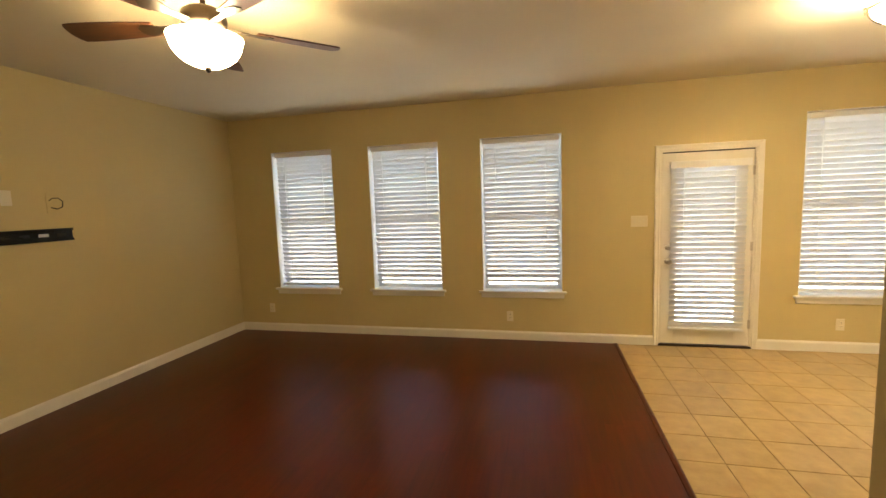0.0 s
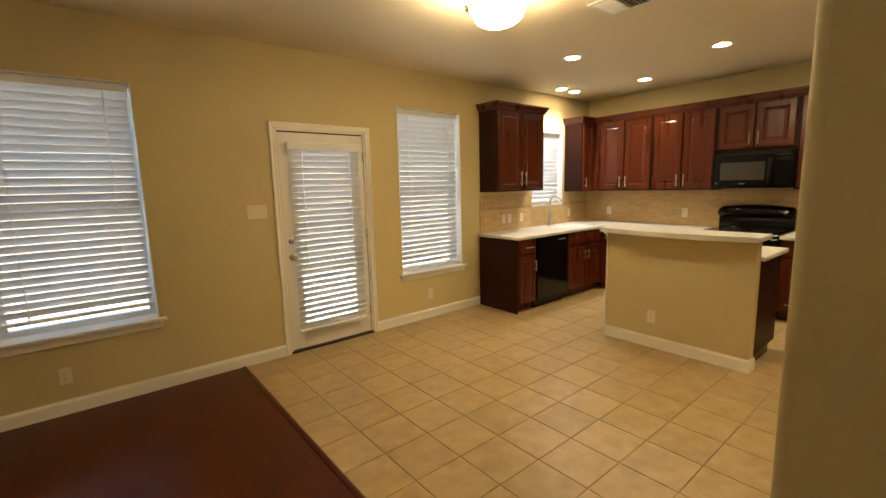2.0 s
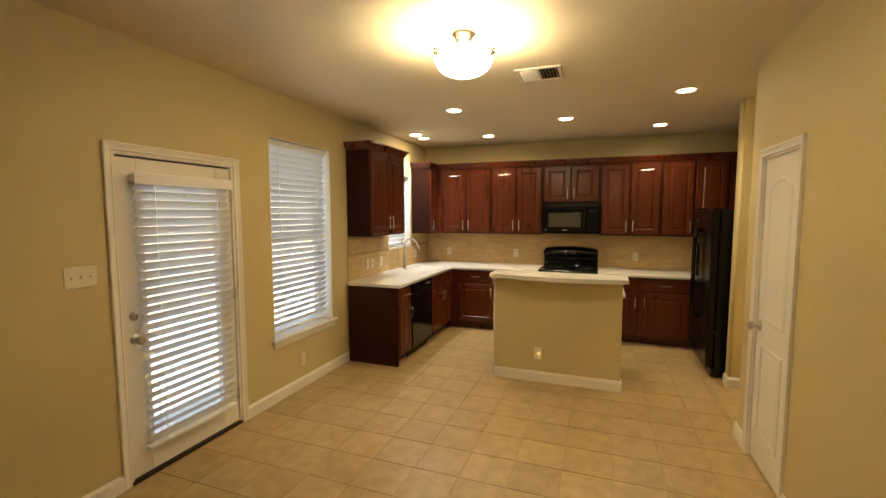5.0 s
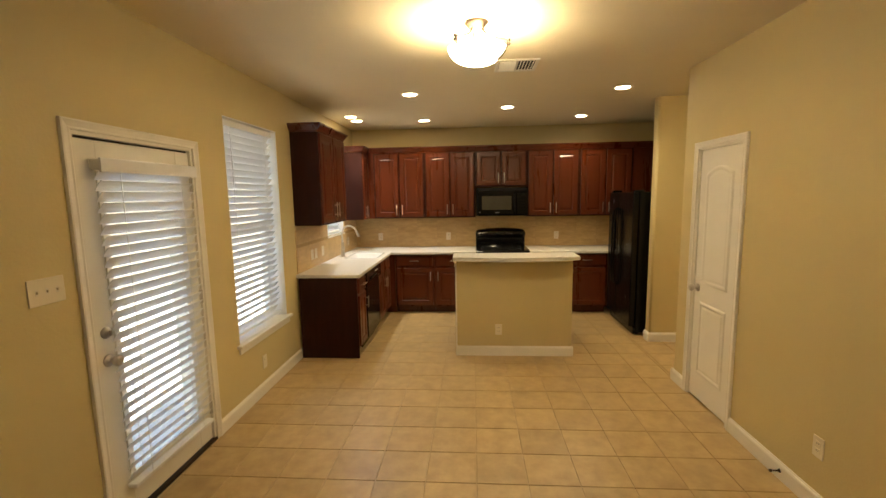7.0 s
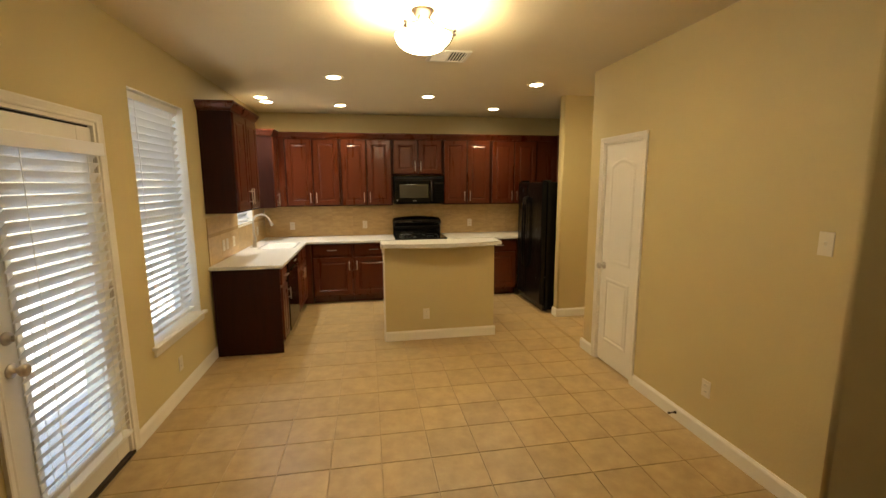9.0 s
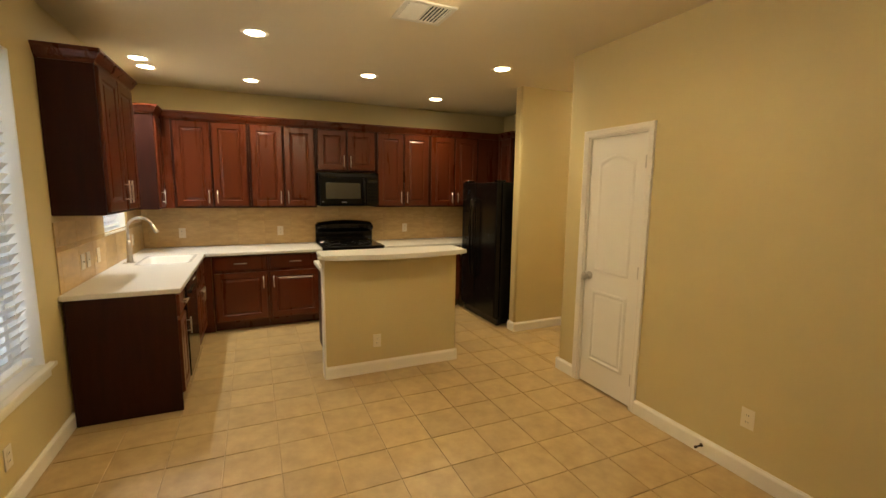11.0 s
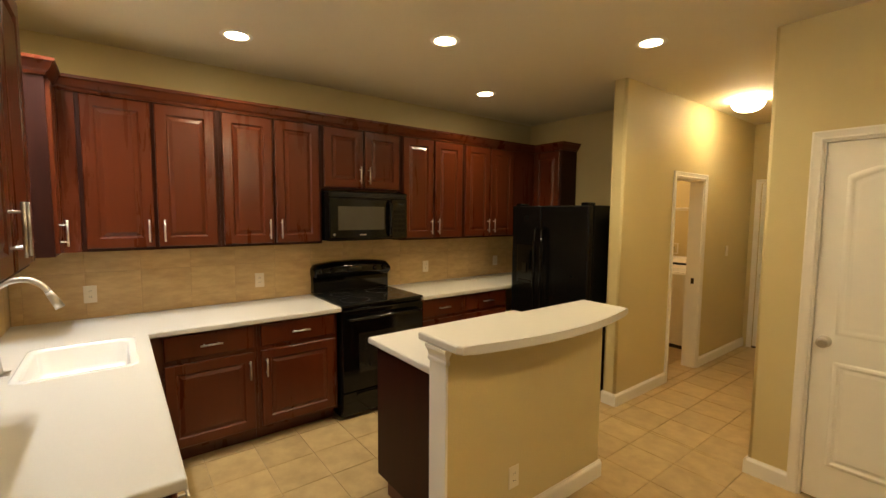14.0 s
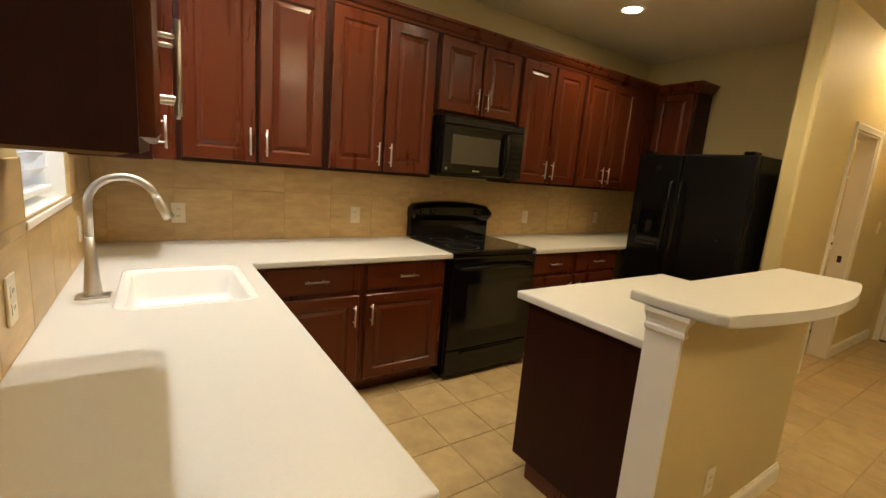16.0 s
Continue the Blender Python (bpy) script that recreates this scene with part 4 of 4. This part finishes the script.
# ---- lamps, fan, vent, plates ----
def can_light(x, y):
    c = thing("recessed_light", pose(x, y, CEIL), "white recessed ceiling can light, switched on", "ceiling light", "recessed ceiling lights")
    bm = bmesh.new()
    lathe(bm, [(0.066, -0.001), (0.068, -0.006), (0.092, -0.005), (0.096, -0.001)], n=36, cap0=False, cap1=False)
    part("trim_ring", bm, M_VENT, c)
    bm = bmesh.new()
    lathe(bm, [(0.066, -0.002), (0.058, -0.0045), (0.030, -0.006), (0.005, -0.0065)], n=28, cap0=False)
    part("bulb", bm, M_CANLIT, c, "glowing reflector bulb")


for _x, _y in CANS:
    can_light(_x, _y)


def bowl_mesh(r, z_rim, depth, n=40, lip=0.006):
    bm = bmesh.new()
    out = [(r * math.sin(a), z_rim - depth * math.cos(a)) for a in [radians(4 + 86 * k / 10) for k in range(11)]]
    lathe(bm, out + [(r + lip, z_rim + 0.004), (r - 0.004, z_rim + 0.004)] + [(q - 0.005 if q > 0.02 else q * 0.7, z + 0.005) for q, z in out[::-1]], n=n)
    return bm


def dome_light():
    d = thing("semi_flush_light", pose(*DOME, CEIL), "brushed nickel semi-flush light with a glowing alabaster bowl", "ceiling light")
    bm = bmesh.new()
    lathe(bm, [(0.072, 0), (0.072, -0.010), (0.058, -0.018), (0.052, -0.034), (0.030, -0.042), (0.012, -0.048)], n=32)
    part("canopy", bm, M_DARKMETAL, d)
    part("bowl", bowl_mesh(0.166, -0.152, 0.092), M_BOWL, d, "glowing white glass bowl")
    for k in range(3):
        a = radians(20 + 120 * k)
        ca, sa = math.cos(a), math.sin(a)
        bm = bmesh.new()
        tube(bm, [(0.035 * ca, 0.035 * sa, -0.036), (0.06 * ca, 0.06 * sa, -0.075), (0.13 * ca, 0.13 * sa, -0.105), (0.172 * ca, 0.172 * sa, -0.115), (0.183 * ca, 0.183 * sa, -0.127), (0.178 * ca, 0.178 * sa, -0.155),
                  (0.170 * ca, 0.170 * sa, -0.172), (0.153 * ca, 0.153 * sa, -0.195), (0.120 * ca, 0.120 * sa, -0.222)], 0.0058, 8)
        part("arm", bm, M_DARKMETAL, d)
        for z in (-0.118, -0.140):
            bm = bmesh.new()
            bmesh.ops.create_uvsphere(bm, u_segments=10, v_segments=8, radius=0.009, matrix=Matrix.Translation((0.192 * ca, 0.192 * sa, z)))
            part("ball", bm, M_DARKMETAL, d)


dome_light()


def ceiling_fan():
    f = thing("ceiling_fan", pose(*FAN, CEIL), "five-blade ceiling fan with bronze motor and lit bowl", "ceiling fan")
    bm = bmesh.new()
    lathe(bm, [(0.070, 0), (0.070, -0.012), (0.060, -0.045), (0.030, -0.062), (0.014, -0.066)], n=28)
    part("canopy", bm, M_DARKMETAL, f)
    bm = bmesh.new()
    tube(bm, [(0, 0, -0.05), (0, 0, -0.175)], 0.013, 14)
    part("downrod", bm, M_DARKMETAL, f)
    bm = bmesh.new()
    lathe(bm, [(0.030, -0.150), (0.075, -0.165), (0.100, -0.185), (0.104, -0.215), (0.098, -0.245), (0.080, -0.262), (0.050, -0.268)], n=36)
    part("motor_housing", bm, M_DARKMETAL, f, "aged bronze motor housing")
    bm = bmesh.new()
    lathe(bm, [(0.050, -0.262), (0.056, -0.272), (0.050, -0.282), (0.040, -0.288), (0.020, -0.292)], n=36)
    part("light_fitter", bm, M_NICKEL, f)
    part("bowl", bowl_mesh(0.165, -0.302, 0.135), M_FANBOWL, f, "glowing frosted glass bowl")
    bm = bmesh.new()
    lathe(bm, [(0.004, -0.460), (0.011, -0.454), (0.014, -0.444), (0.016, -0.430)], n=14)
    part("finial", bm, M_DARKMETAL, f)
    bm = bmesh.new()
    tube(bm, [(0.12, -0.06, -0.30), (0.12, -0.06, -0.49)], 0.0016, 6)
    part("pull_chain", bm, M_NICKEL, f)
    bm = bmesh.new()
    out = []
    for i in range(9):
        t = i / 8
        out.append((0.235 + 0.42 * t, -(0.050 + 0.022 * math.sin(math.pi * t * 0.6))))
    tip = [(0.655 + 0.022 * math.cos(radians(a)), 0.066 * math.sin(radians(a))) for a in range(-75, 76, 25)]
    outline = out + tip + [(x, -y) for x, y in out[::-1]]
    prism(bm, outline, -0.004, 0.004, bevel=0.002, seg=1)
    blade = finish("blade", bm, M_BLADE)
    bm = bmesh.new()
    box(bm, 0.085, -0.020, -0.006, 0.20, 0.020, 0.000, bevel=0.002)
    prism(bm, [(0.19, -0.020), (0.29, -0.046), (0.32, -0.020), (0.32, 0.020), (0.29, 0.046), (0.19, 0.020)], -0.008, -0.004)
    iron = finish("blade_iron", bm, M_DARKMETAL)
    for k in range(5):
        m = pose(0, 0, -0.240, 0, 0, 47 + 72 * k) @ pose(0, 0, 0, 11, 0, 0)
        b = new("blade", blade)
        b.parent, b.matrix_basis = f, m
        i = new("blade_iron", iron)
        i.parent, i.matrix_basis = f, m


ceiling_fan()


def hall_light():
    d = thing("flush_light", pose(*HALL, CEIL), "small flush ceiling light glowing in the hallway", "ceiling light")
    bm = bmesh.new()
    lathe(bm, [(0.115, 0), (0.115, -0.012), (0.095, -0.020), (0.05, -0.024)], n=32)
    part("base_plate", bm, M_NICKEL, d)
    part("bowl", bowl_mesh(0.13, -0.050, 0.075), M_BOWLSMALL, d, "glowing white glass bowl")
    bm = bmesh.new()
    tube(bm, [(0, 0, -0.02), (0, 0, -0.125)], 0.006, 8)
    part("stem", bm, M_NICKEL, d)


hall_light()
_s = thing("smoke_detector", pose(3.668, -0.90, CEIL), "round white smoke detector on the hallway ceiling", "smoke detector")
_b = bmesh.new()
lathe(_b, [(0.070, 0), (0.070, -0.010), (0.062, -0.030), (0.030, -0.036), (0.008, -0.036)], n=28)
part("housing", _b, M_PLATE, _s)


def vent():
    v = thing("ceiling_vent", pose(2.831, 2.69, CEIL), "white two-way ceiling air vent", "vent")
    w, l = 0.155, 0.165
    bm = bmesh.new()
    for q in ((-w, -l, w, -l + 0.028), (-w, l - 0.028, w, l), (-w, -l + 0.028, -w + 0.028, l - 0.028), (w - 0.028, -l + 0.028, w, l - 0.028), (-w + 0.028, -0.008, w - 0.028, 0.008)):
        box(bm, q[0], q[1], -0.012, q[2], q[3], -0.001, bevel=0.002)
    part("frame", bm, M_VENT, v)
    part("backing", boxed(-w + 0.02, -l + 0.02, -0.003, w - 0.02, l - 0.02, -0.0005), M_DARK, v)
    for i in range(5):
        bm = boxed(-w + 0.028, -0.0045, -0.0008, w - 0.028, 0.0045, 0.0008)
        bm.transform(pose(0, -l + 0.042 + i * 0.024, -0.008, 62))
        part("slat", bm, M_VENT, v)
    for i in range(8):
        bm = boxed(-0.007, 0.010, -0.0008, 0.007, l - 0.030, 0.0008)
        bm.transform(pose(-w + 0.046 + i * 0.031, 0, -0.008, 0, 62))
        part("slat", bm, M_VENT, v)


vent()


def plate(m, label, gangs=1, kind="outlet"):
    """A wall plate that faces -y."""
    p = thing("wall_plate", m, label, "outlet" if kind == "outlet" else "light switch")
    w = 0.070 + 0.046 * (gangs - 1)
    part("cover", boxed(-w / 2, -0.006, -0.0575, w / 2, 0.0, 0.0575, bevel=0.002), M_PLATE, p)
    for i in range(gangs):
        x = (i - (gangs - 1) / 2) * 0.046
        if kind == "outlet":
            for z in (-0.020, 0.020):
                s = part("socket", boxed(x - 0.017, -0.0078, z - 0.014, x + 0.017, -0.0055, z + 0.014, bevel=0.001), M_PLATE, p)
                for q in (-0.006, 0.006):
                    part("slot", boxed(x + q - 0.0012, -0.0082, z - 0.003, x + q + 0.0012, -0.0077, z + 0.006), M_DARK, s)
        elif kind == "switch":
            part("surround", boxed(x - 0.006, -0.0068, -0.013, x + 0.006, -0.0058, 0.013), M_VENT, p)
            b = boxed(x - 0.004, -0.016, -0.006, x + 0.004, -0.005, 0.006, bevel=0.001)
            part("toggle", b, M_PLATE, p)
        else:
            part("screw", boxed(x - 0.003, -0.0068, -0.003, x + 0.003, -0.0058, 0.003), M_VENT, p)


_N = lambda x, z, y=NORTH: pose(x, y, z)
OUT = "cream duplex outlet plate on the tan wall"
for _x, _z in ((2.79, 0.275), (-0.39, 0.275), (-3.47, 0.305)):
    plate(_N(_x, _z), OUT)
plate(_N(0.968, 1.325), "cream three-gang toggle switch plate beside the patio door", 3, "switch")
SPLASH = 0.009
plate(_N(4.02, 1.055, NORTH - SPLASH), "cream switch plate on the tiled backsplash", 1, "switch")
plate(_N(4.135, 1.055, NORTH - SPLASH), "cream switch plate on the tiled backsplash", 1, "switch")
plate(_N(4.37, 1.055, NORTH - SPLASH), "cream outlet plate on the tiled backsplash")
plate(_N(5.46, 1.055, NORTH - SPLASH), "cream outlet plate on the tiled backsplash")
for _y, _g in ((4.495, 1), (3.422, 1), (1.765, 1), (0.752, 1)):
    plate(pose(EAST - SPLASH, _y, 1.068, 0, 0, -90), "cream outlet plate on the tiled backsplash", _g)
plate(pose(IW0, 2.78, 0.285, 0, 0, -90), "cream outlet plate on the island wall")
plate(pose(1.515, PANTRY_Y, 0.350, 0, 0, 180), OUT)
plate(pose(0.890, PANTRY_Y, 1.392, 0, 0, 180), "cream single toggle switch plate by the corner", 1, "switch")
plate(pose(PANTRY_W, 0.92, 1.354, 0, 0, -90), "cream single toggle switch plate round the corner", 1, "switch")
plate(pose(WEST, 2.45, 1.73, 0, 0, 90), "cream blank cable plate on the wall", 1, "blank")
plate(pose(STUB_W, -1.18, 1.22, 0, 0, -90), "cream switch plate in the hallway", 1, "switch")

_t = thing("tv_mount_rail", pose(WEST, 2.20, 1.432), "black steel wall mount rail for a television", "wall mount")
_b = bmesh.new()
box(_b, 0, -0.30, 0.032, 0.022, 0.685, 0.052, bevel=0.002)
box(_b, 0, -0.30, -0.052, 0.022, 0.685, -0.032, bevel=0.002)
box(_b, 0, -0.30, -0.032, 0.006, 0.685, 0.032)
part("rail", _b, M_BLACKTEX, _t)
for _k in range(7):
    part("slot_plate", boxed(0.006, -0.22 + _k * 0.13, -0.012, 0.009, -0.15 + _k * 0.13, 0.012), M_NICKEL if _k == 5 else M_SMOKE, _t)
_t = thing("cable_box", pose(WEST, 2.765, 1.69), "cream recessed cable plate with a dangling wire", "cable plate")
part("cover", boxed(0, -0.050, -0.085, 0.007, 0.050, 0.085, bevel=0.002), M_WALL, _t)
_b = bmesh.new()
tube(_b, [(0.004, -0.030, 0.020), (0.030, -0.020, 0.040), (0.046, 0.012, 0.042), (0.050, 0.042, 0.014), (0.044, 0.040, -0.030), (0.030, 0.010, -0.048), (0.010, -0.022, -0.034)], 0.0042, 8)
part("wire", _b, M_RUBBER, _t)

# door stop on the closet wall
_s = thing("door_stop", pose(1.751, PANTRY_Y + 0.016, 0.055), "small spring door stop on the baseboard", "door stop")
_b = bmesh.new()
lathe(_b, [(0.012, 0), (0.010, 0.006), (0.005, 0.010), (0.005, 0.045), (0.009, 0.047), (0.008, 0.058)], n=12)
_b.transform(pose(0, 0, 0, -90))
part("spring", _b, M_DARKMETAL, _s)


# ---- laundry ----
def washer():
    w, d, h = 0.685, 0.70, 0.92
    s = thing("washing_machine", pose(5.185, -1.03, 0, 0, 0, 180), "white top-loading washing machine in the laundry", "washer")
    part("body", boxed(0, 0, 0.045, w, d, h, bevel=0.010, seg=3), M_WASHER, s)
    part("base", boxed(0.02, 0.025, 0.0, w - 0.02, d - 0.02, 0.046), M_RUBBER, s)
    part("lid", boxed(0.06, 0.03, h, w - 0.06, d - 0.20, h + 0.014, bevel=0.006), M_WASHER, s)
    c = bmesh.new()
    loft(c, [[(x, d - 0.17, h), (x, d - 0.12, h + 0.13), (x, d - 0.06, h + 0.15), (x, d, h + 0.15), (x, d, h)] for x in (0.01, w - 0.01)])
    con = part("console", c, M_WASHER, s)
    part("control_strip", boxed(0.05, d - 0.152, h + 0.045, w - 0.05, d - 0.140, h + 0.075), M_DARK, con)


washer()


def wire_shelf():
    s = thing("wire_shelf", pose(STUB_E + 0.10, HALL_S, 1.72), "white wire shelf on the laundry wall", "shelf")
    n = 27
    for i in range(n):
        b = bmesh.new()
        tube(b, [(i * 0.035, 0, 0), (i * 0.035, 0.30, 0), (i * 0.035, 0.305, -0.03)], 0.0025, 5)
        part("wire", b, M_WHITEFRAME, s)
    for y, z in ((0.005, -0.004), (0.30, -0.004), (0.305, -0.03)):
        b = bmesh.new()
        tube(b, [(0, y, z), (0.94, y, z)], 0.003, 6)
        part("rod", b, M_WHITEFRAME, s)


wire_shelf()

_c = thing("laundry_cabinet", pose(5.885, HALL_S + 0.305, 0, 0, 0, 180), "dark cherry wall cabinet in the laundry", "cabinet")
part("body", boxed(0, 0, 1.29, 0.53, 0.30, 2.20, bevel=0.002), M_CHERRY, _c)
_b = raised_door(0.50, 0.87)
_b.transform(pose(0.015, 0, 1.31))
part("door", _b, M_CHERRY, _c)



def tap_box():
    t = thing("washer_tap_box", pose(5.10, HALL_S, 1.16), "pale recessed washer tap box on the laundry wall", "tap box")
    b = bmesh.new()
    box(b, -0.11, 0.0, -0.075, 0.11, 0.012, -0.060, bevel=0.002)
    box(b, -0.11, 0.0, 0.060, 0.11, 0.012, 0.075, bevel=0.002)
    box(b, -0.11, 0.0, -0.060, -0.095, 0.012, 0.060, bevel=0.002)
    box(b, 0.095, 0.0, -0.060, 0.11, 0.012, 0.060, bevel=0.002)
    part("surround", b, M_PLATE, t)
    for x in (-0.05, 0.05):
        b = bmesh.new()
        tube(b, [(x, 0.0, 0.0), (x, 0.035, 0.0), (x, 0.045, -0.03)], 0.012, 10)
        box(b, x - 0.022, 0.030, 0.012, x + 0.022, 0.040, 0.022, bevel=0.002)
        part("tap", b, M_DARKMETAL, t, "dark metal tap")


tap_box()

# ---- floor tiles, planks and wall tiles ----
TP, TX, TY = 0.3055, 1.635, 3.033


def tile_mesh(name, w, h, t, mat, g=0.003, bev=0.002, drop=0.0):
    """A tile with its back at z 0 and eased edges."""
    bm = bmesh.new()
    loft(bm, [[(g, g, 0), (w - g, g, 0), (w - g, h - g, 0), (g, h - g, 0)],
              [(g, g, t - (drop or bev)), (w - g, g, t - (drop or bev)), (w - g, h - g, t - (drop or bev)), (g, h - g, t - (drop or bev))],
              [(g + bev, g + bev, t), (w - g - bev, g + bev, t), (w - g - bev, h - g - bev, t), (g + bev, h - g - bev, t)]], cap0=False)
    return finish(name, bm, mat)


_shared = {}


def clipped(name, parent, x0, y0, x1, y1, mat, t, g, make, bev=0.0015, drop=0.0):
    key = (name, round(x1 - x0, 3), round(y1 - y0, 3))
    if key not in _shared:
        _shared[key] = tile_mesh(name, x1 - x0, y1 - y0, t, mat, g, bev, drop)
    piece(name, _shared[key], parent, make(x0, y0))


_rt = random.Random(4)
for _a, _b0, _c, _d0 in ((WOOD_E, PANTRY_Y, EAST, NORTH), (PANTRY_E, HALL_S, STUB_W, PANTRY_Y), (STUB_W, KITCH_S, EAST, PANTRY_Y), (STUB_W, HALL_S, EAST, KITCH_S - 0.12)):
    i0, i1 = math.floor((_a - TX) / TP), math.ceil((_c - TX) / TP)
    j0, j1 = math.floor((_b0 - TY) / TP), math.ceil((_d0 - TY) / TP)
    for i in range(i0, i1):
        for j in range(j0, j1):
            x0, x1 = max(_a, TX + i * TP), min(_c, TX + (i + 1) * TP)
            y0, y1 = max(_b0, TY + j * TP), min(_d0, TY + (j + 1) * TP)
            if x1 - x0 < 0.012 or y1 - y0 < 0.012:
                continue
            clipped("tile", floor, x0, y0, x1, y1, M_TILE, 0.0058, 0.0024, lambda x, y: pose(x, y, -0.006, _rt.uniform(-0.06, 0.06), _rt.uniform(-0.06, 0.06), 0))

_pw = 0.127
_rp = random.Random(8)
_x = WEST
while _x < WOOD_E - 0.03:
    _x1 = min(_x + _pw, WOOD_E - 0.022)
    _y = SOUTH - _rp.uniform(0, 1.1)
    while _y < NORTH:
        a, b = max(_y, SOUTH), min(_y + 1.21, NORTH)
        if b - a > 0.03:
            clipped("plank", wood_floor, _x, a, _x1, b, M_PLANK, 0.0068, -0.0003, lambda x, y: pose(x, y, -0.003), bev=0.0018, drop=0.00012)
        _y += 1.21
    _x += _pw
_b = bmesh.new()
loft(_b, [[(WOOD_E - 0.022, y, -0.003), (WOOD_E + 0.022, y, -0.003), (WOOD_E + 0.016, y, 0.006), (WOOD_E + 0.004, y, 0.011), (WOOD_E - 0.016, y, 0.008)] for y in (SOUTH, NORTH - 0.016)])
part("reducer_strip", _b, M_PLANK, wood_floor, "dark cherry reducer strip")

# backsplash: tiles on the north, east and south kitchen walls
SZ0, SZ1, SZM = CTOP + 0.001, 1.372, CTOP + 0.305


def splash(name, m, u0, u1, start, holes=(), tops=None):
    """Tiles on a wall: local x along it, local y up, local z out of the wall."""
    s = structure(name, boxed(u0, SZ0, 0.0, u1, SZM + 0.002 if tops else SZ1, 0.0066), M_SPLASHGROUT, "beige stone-look tile backsplash", "backsplash")
    s.matrix_basis = m
    k0, k1 = math.floor((u0 - start) / 0.305), math.ceil((u1 - start) / 0.305)
    for k in range(k0, k1):
        for z0, z1 in ((SZ0, SZM), (SZM, SZ1)):
            segs = [(max(u0, start + k * 0.305), min(u1, start + (k + 1) * 0.305))]
            for ha, hb, hz in holes:
                if z1 > hz:
                    if z0 < hz - 0.02:
                        z1 = hz
                    else:
                        segs = [q for a, b in segs for q in ((a, min(b, ha)), (max(a, hb), b)) if q[1] - q[0] > 0.012]
            for a, b in segs:
                if b - a > 0.012:
                    clipped("tile", s, a, z0, b, z1, M_SPLASH, 0.0085, 0.0012, lambda x, y: pose(x, y, 0.0))
    return s


splash("backsplash_east", pose(EAST, NORTH, 0, 90, 0, -90), 0.009, NORTH - KITCH_S, NORTH - 4.213)
splash("backsplash_north", pose(0, NORTH, 0, 90, 0, 0), 3.60, EAST - 0.009, 3.66, holes=((SINKWIN[0] - 0.012, SINKWIN[1] + 0.012, SINKWIN[2] - 0.022),), tops=True)
splash("backsplash_south", pose(EAST, KITCH_S, 0, 90, 0, 180), 0.009, 0.60, 0.10)
